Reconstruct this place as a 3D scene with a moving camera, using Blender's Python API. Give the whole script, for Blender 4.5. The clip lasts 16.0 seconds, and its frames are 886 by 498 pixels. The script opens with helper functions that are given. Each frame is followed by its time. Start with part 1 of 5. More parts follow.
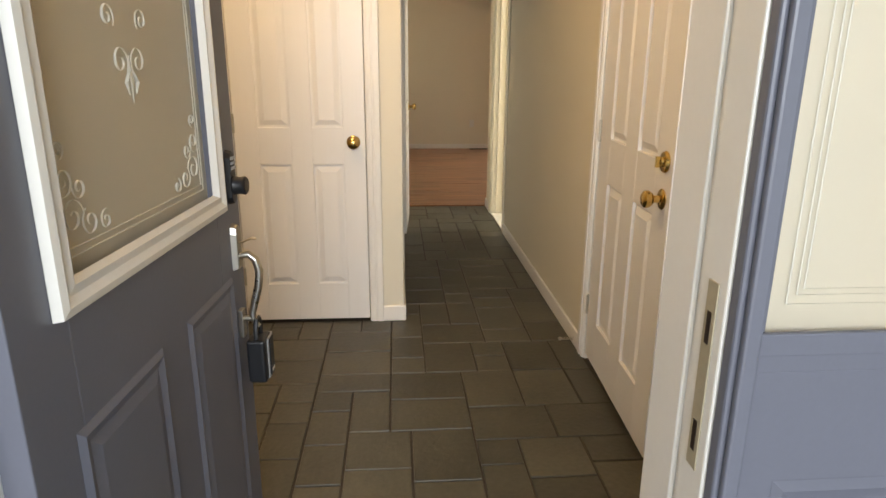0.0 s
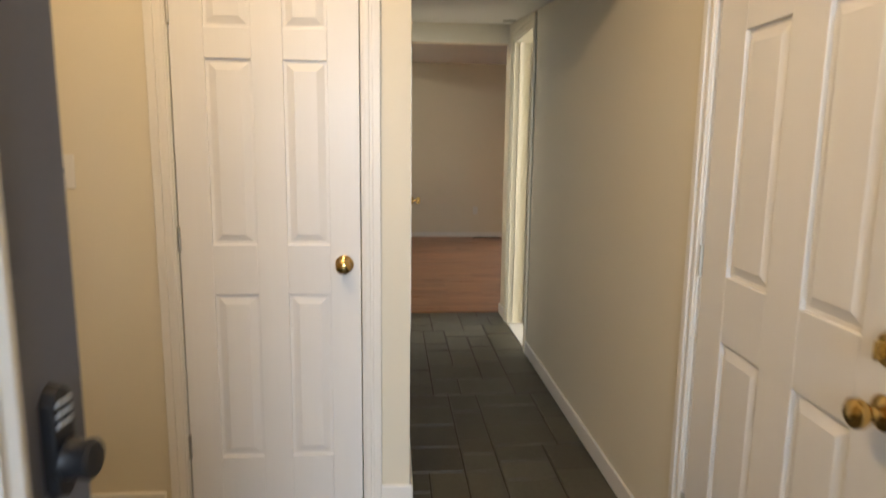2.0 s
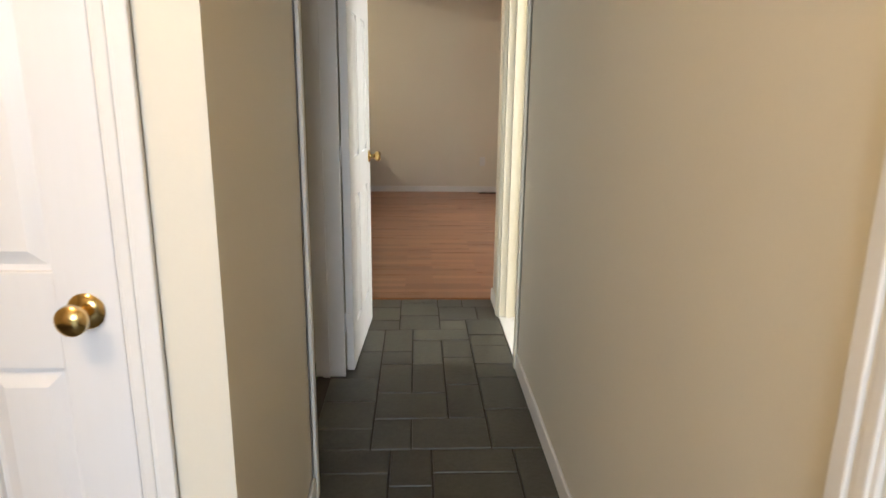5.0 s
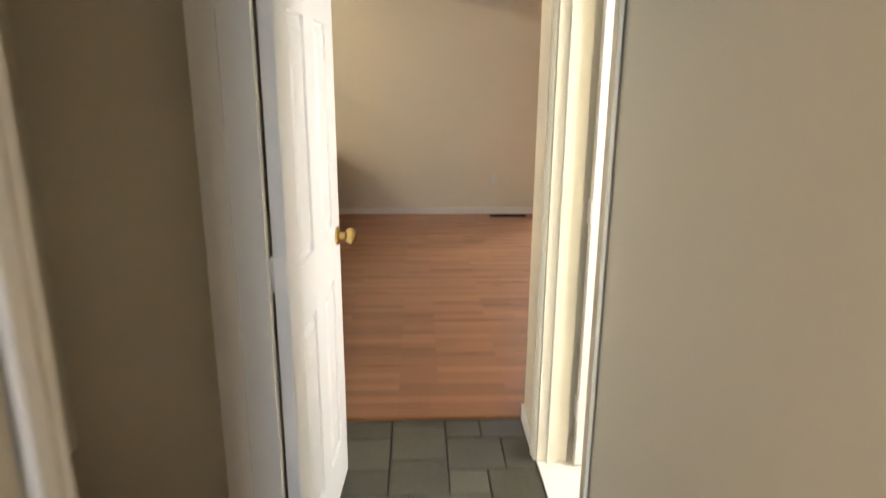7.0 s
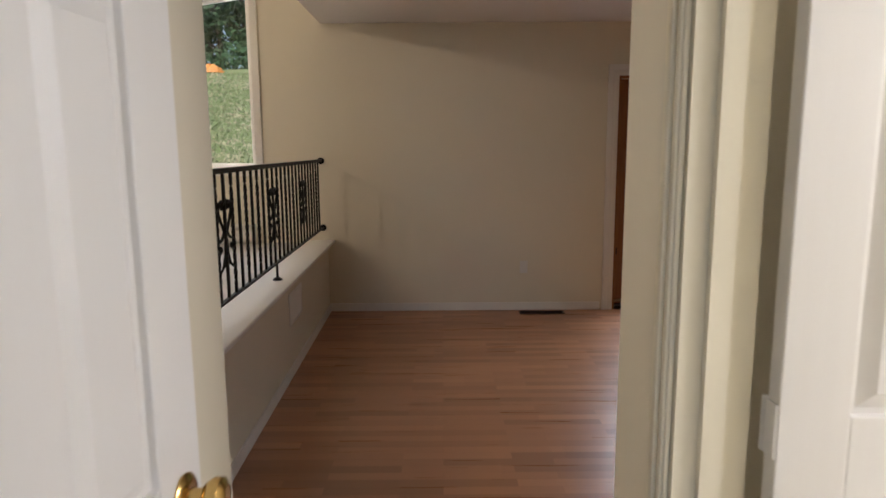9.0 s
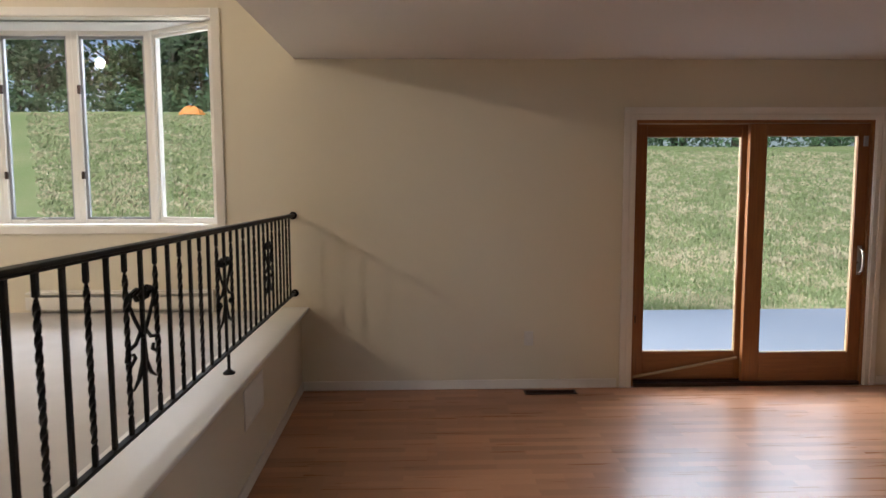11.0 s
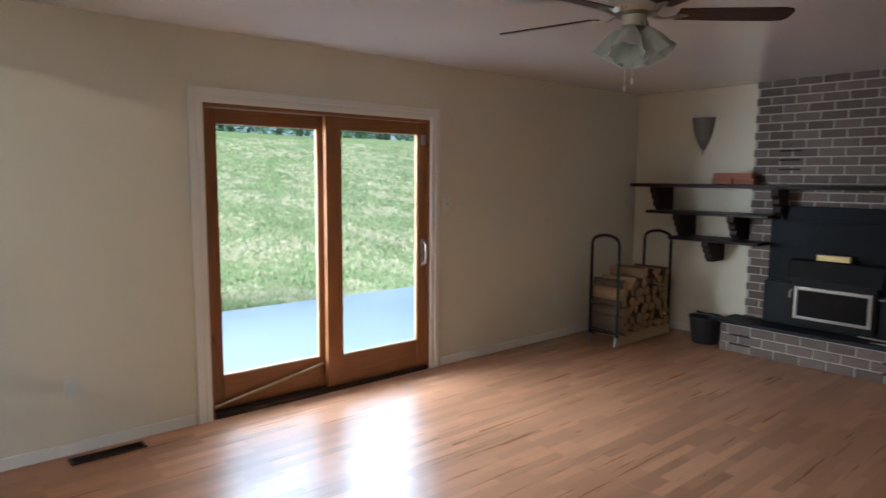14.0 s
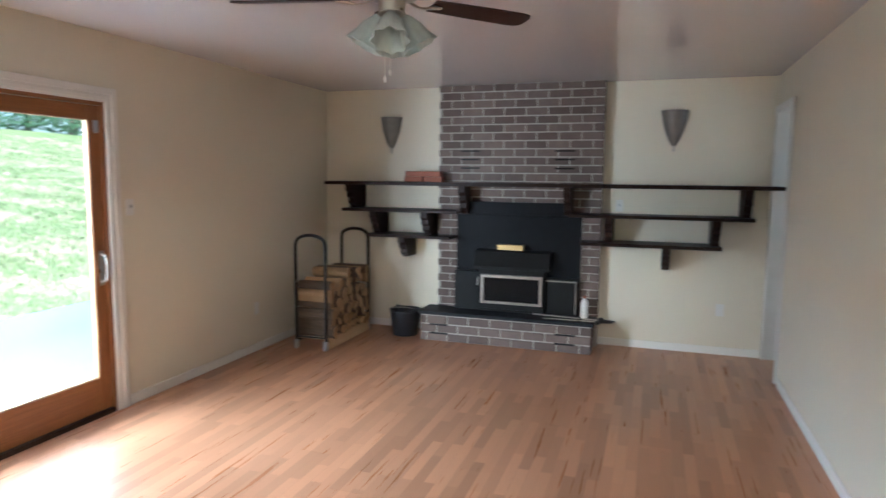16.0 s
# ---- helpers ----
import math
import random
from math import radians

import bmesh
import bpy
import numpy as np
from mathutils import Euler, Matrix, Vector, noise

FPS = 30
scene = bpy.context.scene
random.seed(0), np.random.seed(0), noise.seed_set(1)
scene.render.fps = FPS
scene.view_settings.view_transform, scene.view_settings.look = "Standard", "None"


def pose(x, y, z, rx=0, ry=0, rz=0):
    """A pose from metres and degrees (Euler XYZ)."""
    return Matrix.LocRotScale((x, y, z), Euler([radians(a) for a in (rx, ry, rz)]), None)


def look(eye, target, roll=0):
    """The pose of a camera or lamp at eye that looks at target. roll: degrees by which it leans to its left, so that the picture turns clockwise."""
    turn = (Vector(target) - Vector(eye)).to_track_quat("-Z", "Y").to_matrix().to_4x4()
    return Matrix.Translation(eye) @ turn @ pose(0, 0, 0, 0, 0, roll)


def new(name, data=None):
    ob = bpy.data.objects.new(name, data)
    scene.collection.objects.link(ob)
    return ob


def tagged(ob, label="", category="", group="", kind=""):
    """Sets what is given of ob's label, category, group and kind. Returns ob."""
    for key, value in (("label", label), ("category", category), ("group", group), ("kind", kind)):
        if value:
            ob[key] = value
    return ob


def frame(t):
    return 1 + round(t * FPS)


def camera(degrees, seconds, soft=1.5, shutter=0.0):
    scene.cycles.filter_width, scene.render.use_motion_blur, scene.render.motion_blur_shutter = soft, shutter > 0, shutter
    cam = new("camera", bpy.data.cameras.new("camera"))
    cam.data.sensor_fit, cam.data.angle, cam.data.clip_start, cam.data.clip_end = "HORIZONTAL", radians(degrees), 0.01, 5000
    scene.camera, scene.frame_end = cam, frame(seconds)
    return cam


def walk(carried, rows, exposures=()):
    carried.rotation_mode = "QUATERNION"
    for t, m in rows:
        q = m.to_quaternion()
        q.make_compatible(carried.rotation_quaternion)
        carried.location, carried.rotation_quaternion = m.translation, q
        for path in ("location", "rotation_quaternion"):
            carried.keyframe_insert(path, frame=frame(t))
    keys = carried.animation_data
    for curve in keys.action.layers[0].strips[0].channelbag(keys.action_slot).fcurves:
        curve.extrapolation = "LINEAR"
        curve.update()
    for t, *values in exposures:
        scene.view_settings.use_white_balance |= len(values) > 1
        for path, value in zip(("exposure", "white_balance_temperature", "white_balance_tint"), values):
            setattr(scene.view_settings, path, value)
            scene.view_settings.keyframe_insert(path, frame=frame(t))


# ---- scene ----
cam = camera(69.5, 16.0, shutter=0.4)
PATH = [
    (0, (0.037, 1.092, 1.297), (0.179, 3.009, 0.744), 0.4),
    (0.5, (0.04, 1.169, 1.299), (0.2, 3.085, 0.747), 0.5),
    (1, (0.026, 1.362, 1.3), (0.184, 3.282, 0.763), 0.6),
    (1.5, (-0.009, 1.651, 1.328), (0.147, 3.592, 0.869), 0.7),
    (2, (-0.004, 1.984, 1.357), (0.158, 3.952, 1.037), 0.7),
    (2.5, (0.037, 2.292, 1.405), (0.162, 4.286, 1.309), 0.6),
    (3, (0.089, 2.5, 1.384), (0.176, 4.496, 1.309), 0.6),
    (3.5, (0.187, 2.671, 1.328), (0.27, 4.668, 1.242), 0.6),
    (4, (0.338, 2.805, 1.281), (0.422, 4.795, 1.094), 0.7),
    (6.3, (0.418, 3.946, 1.434), (0.496, 5.816, 0.728), 0.5),
    (6.6, (0.401, 4.178, 1.463), (0.479, 6.069, 0.819), 0.7),
    (7, (0.422, 4.515, 1.488), (0.500, 6.444, 0.963), 0.4),
    (7.5, (0.464, 4.838, 1.519), (0.522, 6.81, 1.187), -0.2),
    (8, (0.481, 5.171, 1.504), (0.514, 7.145, 1.186), 0.0),
    (8.5, (0.5, 5.469, 1.481), (0.524, 7.444, 1.165), -0.2),
    (9, (0.525, 5.773, 1.454), (0.525, 7.75, 1.147), -0.4),
    (11.3, (0.461, 6.672, 1.546), (0.538, 8.663, 1.378), -0.1),
    (11.5, (0.472, 6.725, 1.536), (0.601, 8.714, 1.371), -0.2),
    (12, (0.481, 6.855, 1.563), (0.939, 8.794, 1.386), -0.2),
    (12.5, (0.467, 7.029, 1.625), (1.235, 8.863, 1.414), 0.1),
    (13, (0.546, 7.13, 1.621), (1.446, 8.904, 1.412), 0.2),
    (13.5, (0.588, 7.222, 1.604), (1.692, 8.877, 1.399), 0.3),
    (14, (0.569, 7.368, 1.623), (1.858, 8.881, 1.398), 0.4),
    (14.5, (0.503, 7.538, 1.635), (2.028, 8.812, 1.411), 0.5),
    (15, (0.564, 7.681, 1.604), (2.227, 8.769, 1.381), 0.5),
    (15.5, (0.616, 7.836, 1.606), (2.364, 8.781, 1.381), 0.5),
    (16, (0.584, 8.023, 1.617), (2.471, 8.647, 1.394), 0.6),
]
EXPOSURES = [(0.0, 0.1, 7200, 10), (1.0, 0.15, 7800, 10), (1.5, 0.2, 7200, 9), (2.5, -0.15, 5800, 9), (4.0, 0.1, 5700, 9), (6.5, 0.9, 6200, 10), (7.5, 0.5, 6000, 12), (8.0, 0.1, 5850, 14), (8.5, -0.15, 5900, 14), (9.2, -0.35, 6000, 16), (11.5, -0.15, 5800, 15), (13.0, 0.2, 5100, 8), (14.5, 0.5, 5100, 5), (15.5, 0.85, 5050, 4), (16.0, 1.3, 4900, 5)]
walk(cam, [(t, look(eye, target, roll)) for t, eye, target, roll in PATH], EXPOSURES)

# ---- world and large lights ----
world = bpy.data.worlds.new("sky")
scene.world = world
world.use_nodes = True
wn = world.node_tree
sky = wn.nodes.new("ShaderNodeTexSky")
sky.sky_type = "NISHITA"
sky.sun_disc = False
sky.sun_elevation = radians(48)
sky.sun_rotation = radians(200)
sky.air_density, sky.dust_density, sky.ozone_density = 1.0, 3.0, 1.0
wn.links.new(sky.outputs[0], wn.nodes["Background"].inputs[0])
wn.nodes["Background"].inputs[1].default_value = 0.15


def lamp(name, kind, m, power, colour, size=0.2, size_y=None, angle=None):
    data = bpy.data.lights.new(name, kind)
    data.energy, data.color = power, colour
    if kind == "AREA":
        data.size = size
        if size_y:
            data.shape, data.size_y = "RECTANGLE", size_y
    elif kind == "SUN":
        data.angle = angle
    else:
        data.shadow_soft_size = size
    ob = new(name, data)
    ob.matrix_world = m
    return ob


lamp("sun", "SUN", look((-12, -20, 26), (0, 10, 0)), 5.0, (1.0, 0.95, 0.88), angle=radians(12))
lamp("slider_daylight", "AREA", look((3.0, 15.6, 4.15), (3.2, 8.0, 0.9)), 950, (0.92, 0.98, 1.0), 9.0, 2.4)
# fill lamp outside, out of view, added to brighten the fireplace wall
lamp("side_fill", "AREA", look((-0.6, 13.2, 1.5), (6.9, 8.8, 1.7)), 290, (1.0, 0.98, 0.9), 1.6, 2.0)
lamp("bay_daylight", "AREA", look((-3.0, 15.8, 5.6), (-1.9, 9.5, 0.8)), 300, (0.93, 0.97, 1.0), 4.0, 1.4)
lamp("pendant_lamp_glow", "POINT", pose(-3.95, 8.3, 3.29), 155, (1.0, 0.84, 0.64), 0.06)
lamp("bath_daylight", "AREA", look((2.75, 5.9, 1.75), (0.6, 6.4, 0.6)), 48, (1.0, 0.98, 0.94), 0.8, 0.9)
lamp("back_hall_daylight", "AREA", look((6.4, 5.75, 1.6), (6.6, 7.5, 1.0)), 2, (0.8, 0.9, 1.0), 0.7, 0.9)
lamp("entry_lamp_glow", "POINT", pose(-0.45, 3.1, 2.42), 40, (1.0, 0.70, 0.40), 0.1)
lamp("porch_daylight", "AREA", look((-0.2, -1.9, 2.3), (-0.1, 3.0, 0.9)), 270, (0.76, 0.86, 1.0), 2.6, 2.0)

# ---- materials ----


def mat(name, colour, rough=0.5, metal=0.0, dark=None, scale=6.0, stretch=(1, 1, 1), amount=0.5, fine=60.0, bump=0.02,
        by_object=0.0, spec=0.5, coords="Object", detail=6.0, rough_var=0.08):
    """Two-scale noise over a base colour, with fine relief."""
    m = bpy.data.materials.new(name)
    m.use_nodes = True
    nt = m.node_tree
    b = nt.nodes["Principled BSDF"]
    b.inputs["Metallic"].default_value = metal
    b.inputs["Specular IOR Level"].default_value = spec
    tc = nt.nodes.new("ShaderNodeTexCoord")
    mp = nt.nodes.new("ShaderNodeMapping")
    mp.inputs["Scale"].default_value = stretch
    nt.links.new(tc.outputs[coords], mp.inputs[0])
    oi = nt.nodes.new("ShaderNodeObjectInfo")
    add = nt.nodes.new("ShaderNodeVectorMath")
    add.operation = "MULTIPLY_ADD"
    nt.links.new(oi.outputs["Random"], add.inputs[0])
    add.inputs[1].default_value = (37, 17, 53) if by_object else (0, 0, 0)
    nt.links.new(mp.outputs[0], add.inputs[2])
    n1 = nt.nodes.new("ShaderNodeTexNoise")
    n1.inputs["Scale"].default_value, n1.inputs["Detail"].default_value = scale, detail
    n2 = nt.nodes.new("ShaderNodeTexNoise")
    n2.inputs["Scale"].default_value, n2.inputs["Detail"].default_value = fine, 3
    for n in (n1, n2):
        nt.links.new(add.outputs[0], n.inputs["Vector"])
    ramp = nt.nodes.new("ShaderNodeValToRGB")
    ramp.color_ramp.elements[0].position, ramp.color_ramp.elements[1].position = 0.3, 0.72
    d = dark or tuple(c * 0.75 for c in colour)
    ramp.color_ramp.elements[0].color = (*d, 1)
    ramp.color_ramp.elements[1].color = (*colour, 1)
    mixf = nt.nodes.new("ShaderNodeMix")
    mixf.inputs["Factor"].default_value = 0.35
    nt.links.new(n1.outputs[0], mixf.inputs["A"])
    nt.links.new(n2.outputs[0], mixf.inputs["B"])
    nt.links.new(mixf.outputs[0], ramp.inputs[0])
    mix = nt.nodes.new("ShaderNodeMix")
    mix.data_type = "RGBA"
    mix.inputs["Factor"].default_value = amount
    mix.inputs["A"].default_value = (*colour, 1)
    nt.links.new(ramp.outputs[0], mix.inputs["B"])
    out = mix.outputs["Result"]
    if by_object:
        hsv = nt.nodes.new("ShaderNodeHueSaturation")
        mr = nt.nodes.new("ShaderNodeMapRange")
        mr.inputs["To Min"].default_value, mr.inputs["To Max"].default_value = 1 - by_object, 1 + by_object
        nt.links.new(oi.outputs["Random"], mr.inputs[0])
        nt.links.new(mr.outputs[0], hsv.inputs["Value"])
        nt.links.new(out, hsv.inputs["Color"])
        out = hsv.outputs[0]
    nt.links.new(out, b.inputs["Base Color"])
    rr = nt.nodes.new("ShaderNodeMapRange")
    rr.inputs["To Min"].default_value, rr.inputs["To Max"].default_value = max(0.02, rough - rough_var), min(1, rough + rough_var)
    nt.links.new(n1.outputs[0], rr.inputs[0])
    nt.links.new(rr.outputs[0], b.inputs["Roughness"])
    if bump:
        bp = nt.nodes.new("ShaderNodeBump")
        bp.inputs["Strength"].default_value, bp.inputs["Distance"].default_value = 0.5, bump
        nt.links.new(mixf.outputs[0], bp.inputs["Height"])
        nt.links.new(bp.outputs[0], b.inputs["Normal"])
    return m


def glass(name, rough=0.0, colour=(0.95, 0.98, 0.97)):
    m = bpy.data.materials.new(name)
    m.use_nodes = True
    b = m.node_tree.nodes["Principled BSDF"]
    b.inputs["Base Color"].default_value = (*colour, 1)
    b.inputs["Transmission Weight"].default_value = 1
    b.inputs["Roughness"].default_value = rough
    b.inputs["IOR"].default_value = 1.45
    return m


def laminate():
    """Three-strip wood-print boards: strips of differing tone with long grain."""
    m = mat("laminate_floor", (0.43, 0.215, 0.115), 0.3, dark=(0.31, 0.14, 0.07), scale=3.0, stretch=(0.5, 14, 1), fine=22, bump=0,
            by_object=0.07, amount=0.45, spec=0.45, detail=3.0)
    nt = m.node_tree
    b = nt.nodes["Principled BSDF"]
    for n in nt.nodes:
        if n.type == "VALTORGB":
            n.color_ramp.elements[0].position, n.color_ramp.elements[1].position = 0.12, 0.8
    src = b.inputs["Base Color"].links[0].from_socket
    geo = nt.nodes.new("ShaderNodeNewGeometry")
    br = nt.nodes.new("ShaderNodeTexBrick")
    br.inputs["Scale"].default_value = 1
    br.inputs["Brick Width"].default_value, br.inputs["Row Height"].default_value = 0.52, 0.19 / 3
    br.inputs["Mortar Size"].default_value = 0.0007
    br.inputs["Color1"].default_value = (0.78, 0.75, 0.72, 1)
    br.inputs["Color2"].default_value = (1.18, 1.17, 1.15, 1)
    br.inputs["Mortar"].default_value = (0.85, 0.82, 0.8, 1)
    br.offset = 0.37
    shift = nt.nodes.new("ShaderNodeVectorMath")
    shift.operation = "SUBTRACT"
    shift.inputs[1].default_value = (0.0, 7.102, 0.0)
    nt.links.new(geo.outputs["Position"], shift.inputs[0])
    nt.links.new(shift.outputs[0], br.inputs["Vector"])
    mul = nt.nodes.new("ShaderNodeMix")
    mul.data_type, mul.blend_type = "RGBA", "MULTIPLY"
    mul.inputs["Factor"].default_value = 1
    nt.links.new(src, mul.inputs["A"])
    nt.links.new(br.outputs[0], mul.inputs["B"])
    nt.links.new(mul.outputs["Result"], b.inputs["Base Color"])
    return m


WALL = mat("cream_wall_paint", (0.73, 0.668, 0.53), 0.55, dark=(0.68, 0.618, 0.48), scale=0.9, fine=140, bump=0.0012, amount=0.5)
CEIL = mat("satin_ceiling_paint", (0.74, 0.70, 0.68), 0.13, dark=(0.68, 0.64, 0.62), scale=0.8, fine=60, bump=0.0004, amount=0.4, spec=0.8, rough_var=0.04)
CORR_CEIL = mat("hall_ceiling_paint", (0.72, 0.7, 0.64), 0.3, dark=(0.66, 0.64, 0.58), scale=0.8, fine=60, bump=0.0006, amount=0.4)
TRIM = mat("white_trim_paint", (0.80, 0.77, 0.71), 0.38, dark=(0.7, 0.66, 0.6), scale=5, fine=90, bump=0.0008, amount=0.35)
CREAMTRIM = mat("cream_trim_paint", (0.80, 0.73, 0.56), 0.4, dark=(0.72, 0.64, 0.47), scale=5, fine=90, bump=0.0008, amount=0.35)
DOORW = mat("white_door_paint", (0.80, 0.78, 0.75), 0.36, dark=(0.76, 0.73, 0.69), scale=2, stretch=(30, 30, 1.5), fine=50, bump=0.0008, amount=0.4)
BLUEGREY = mat("blue_grey_door_paint", (0.145, 0.15, 0.185), 0.42, dark=(0.115, 0.118, 0.145), scale=3, fine=120, bump=0.001, amount=0.4)
SLATE = mat("slate_tile", (0.098, 0.088, 0.062), 0.46, dark=(0.04, 0.038, 0.027), scale=5, fine=55, bump=0.009, by_object=0.2, amount=0.85, spec=0.42, rough_var=0.14)
GROUT = mat("dark_grout", (0.045, 0.033, 0.022), 0.85, dark=(0.04, 0.034, 0.026), scale=20, bump=0.004)
LAMINATE = laminate()
BRASS = mat("polished_brass", (0.62, 0.42, 0.15), 0.2, 1.0, scale=20, bump=0, amount=0.3)
NICKEL = mat("satin_nickel", (0.55, 0.52, 0.46), 0.3, 1.0, scale=20, bump=0, amount=0.3)
IRON = mat("black_wrought_iron", (0.012, 0.012, 0.013), 0.42, 0.2, scale=30, bump=0.001, amount=0.4, spec=0.2)
BLACK = mat("black_plastic", (0.012, 0.013, 0.016), 0.4, scale=20, bump=0.0005)
GREYPL = mat("grey_plastic", (0.35, 0.36, 0.37), 0.4, scale=20, bump=0.0005)
WHITEPL = mat("white_plastic", (0.75, 0.73, 0.68), 0.35, scale=20, bump=0, amount=0.2)
OAK = mat("varnished_fir_door", (0.33, 0.135, 0.04), 0.34, dark=(0.17, 0.06, 0.018), scale=4, stretch=(16, 16, 0.8), fine=30, bump=0.001, amount=0.8)
OAKH = mat("varnished_fir_rail", (0.33, 0.135, 0.04), 0.34, dark=(0.17, 0.06, 0.018), scale=4, stretch=(0.8, 16, 16), fine=30, bump=0.001, amount=0.8)
PALEWOOD = mat("pale_wood", (0.5, 0.36, 0.2), 0.55, dark=(0.36, 0.24, 0.12), scale=5, stretch=(1, 14, 14), bump=0.001, amount=0.7)
DARKWOOD = mat("dark_stained_wood", (0.026, 0.013, 0.009), 0.42, dark=(0.012, 0.006, 0.004), scale=6, stretch=(12, 1, 12), fine=40, bump=0.001, amount=0.8, spec=0.09)
BRICK = mat("grey_brown_brick", (0.165, 0.122, 0.102), 0.85, dark=(0.095, 0.068, 0.058), scale=9, fine=90, bump=0.006, by_object=0.28, amount=0.8)
MORTAR = mat("pale_mortar", (0.45, 0.41, 0.36), 0.9, dark=(0.26, 0.235, 0.2), scale=15, fine=120, bump=0.004)
# blackened steel; also paints the dark of the garage gap and air slots
STEEL_GAP_BLACK = mat("blackened_steel_and_gap_dark", (0.008, 0.009, 0.011), 0.5, 0.0, dark=(0.013, 0.013, 0.015), scale=5, bump=0.001, amount=0.6, spec=0.07)
STOVE = mat("matt_black_cast_iron", (0.014, 0.014, 0.014), 0.5, 0.0, dark=(0.01, 0.01, 0.01), scale=12, bump=0.002, amount=0.6, spec=0.1)
HEARTHTOP = mat("black_slate_slab", (0.022, 0.022, 0.024), 0.5, dark=(0.012, 0.012, 0.014), scale=8, bump=0.004, amount=0.7, spec=0.1)
SMOKED = mat("smoked_stove_glass", (0.008, 0.009, 0.01), 0.12, scale=4, bump=0, amount=0.5, spec=0.15)
FRAMESTEEL = mat("worn_stove_door_frame", (0.3, 0.27, 0.23), 0.4, 0.8, scale=12, bump=0.0005, amount=0.7)
BARK = mat("split_log_bark", (0.14, 0.095, 0.06), 0.9, dark=(0.06, 0.04, 0.025), scale=10, stretch=(6, 1, 6), fine=60, bump=0.01, by_object=0.25, amount=0.9)
LOGEND = mat("cut_log_face", (0.42, 0.27, 0.13), 0.85, dark=(0.26, 0.15, 0.07), scale=12, fine=80, bump=0.004, by_object=0.25, amount=0.8)
CARPET = mat("pale_carpet", (0.60, 0.57, 0.54), 0.95, dark=(0.5, 0.47, 0.44), scale=5, fine=300, bump=0.006, amount=0.6, spec=0.1)
OPAL = mat("frosted_lamp_glass", (0.70, 0.77, 0.74), 0.25, dark=(0.48, 0.56, 0.53), scale=9, fine=40, bump=0.002, amount=0.8)
SCONCE = mat("pewter_sconce", (0.23, 0.21, 0.185), 0.45, 0.5, dark=(0.14, 0.125, 0.11), scale=14, bump=0.002, amount=0.7)
WALNUT = mat("dark_walnut_blade", (0.06, 0.026, 0.016), 0.35, dark=(0.03, 0.014, 0.01), scale=5, stretch=(1, 12, 12), bump=0.0005, amount=0.8)
BRONZE = mat("dark_register_metal", (0.05, 0.03, 0.022), 0.4, 0.6, scale=20, bump=0.0005)
REDBRICK = mat("red_terracotta", (0.32, 0.11, 0.06), 0.8, dark=(0.2, 0.07, 0.04), scale=12, bump=0.003, amount=0.7)
GOLD = mat("gold_plaque", (0.48, 0.36, 0.15), 0.5, 0.5, scale=12, bump=0)
PATIO = mat("blue_grey_concrete", (0.21, 0.23, 0.27), 0.55, dark=(0.16, 0.18, 0.215), scale=1.5, fine=60, bump=0.004, amount=0.6)
GRASS = mat("lawn", (0.27, 0.29, 0.14), 0.95, dark=(0.14, 0.21, 0.07), scale=0.45, fine=4, bump=0.05, amount=0.95, spec=0.1)
BLADES = mat("grass_blades", (0.28, 0.32, 0.17), 0.8, dark=(0.17, 0.22, 0.09), scale=0.7, fine=9, bump=0, amount=0.9, spec=0.15)
WORNBRASS = mat("worn_brass", (0.5, 0.43, 0.3), 0.5, 0.3, scale=30, bump=0.0003, amount=0.6)
STRAW = mat("dry_grass", (0.50, 0.45, 0.31), 0.9, dark=(0.36, 0.33, 0.2), scale=1.2, fine=9, bump=0, amount=0.9, spec=0.1)
LEAF = mat("tree_leaves", (0.075, 0.14, 0.06), 0.6, dark=(0.035, 0.08, 0.032), scale=0.8, fine=5, bump=0, amount=0.9, spec=0.25)
TRUNK = mat("tree_bark", (0.09, 0.07, 0.05), 0.9, dark=(0.045, 0.035, 0.025), scale=6, stretch=(4, 4, 1), bump=0.02, amount=0.8)
ORANGE = mat("orange_sheet", (0.75, 0.30, 0.06), 0.6, dark=(0.55, 0.2, 0.04), scale=4, bump=0.01, amount=0.6)
CLEAR = glass("window_glass")
FROST = glass("frosted_glass", 0.55, (0.67, 0.62, 0.51))
FROST.node_tree.nodes["Principled BSDF"].inputs["Transmission Weight"].default_value = 0.5
ETCH = mat("etched_white", (0.72, 0.69, 0.6), 0.6, scale=20, bump=0, amount=0.2)

# ---- mesh helpers ----


def add_box(bm, x0, x1, y0, y1, z0, z1):
    v = [bm.verts.new(p) for p in ((x0, y0, z0), (x1, y0, z0), (x1, y1, z0), (x0, y1, z0), (x0, y0, z1), (x1, y0, z1), (x1, y1, z1), (x0, y1, z1))]
    for f in ((3, 2, 1, 0), (4, 5, 6, 7), (0, 1, 5, 4), (1, 2, 6, 5), (2, 3, 7, 6), (3, 0, 4, 7)):
        bm.faces.new([v[k] for k in f])
    return v


def finish(name, bm, material, parent=None, bevel=0.0, segments=2, smooth=False):
    bmesh.ops.recalc_face_normals(bm, faces=bm.faces)
    if bevel:
        bmesh.ops.bevel(bm, geom=[e for e in bm.edges if len(e.link_faces) == 2 and e.calc_face_angle(0) > 0.6], offset=bevel, segments=segments,
                        profile=0.5, affect="EDGES", clamp_overlap=True)
    me = bpy.data.meshes.new(name)
    bm.to_mesh(me)
    bm.free()
    me.materials.append(material)
    if smooth:
        for p in me.polygons:
            p.use_smooth = True
        me.set_sharp_from_angle(angle=radians(38))
    ob = new(name, me)
    if parent:
        ob.parent = parent
    return ob


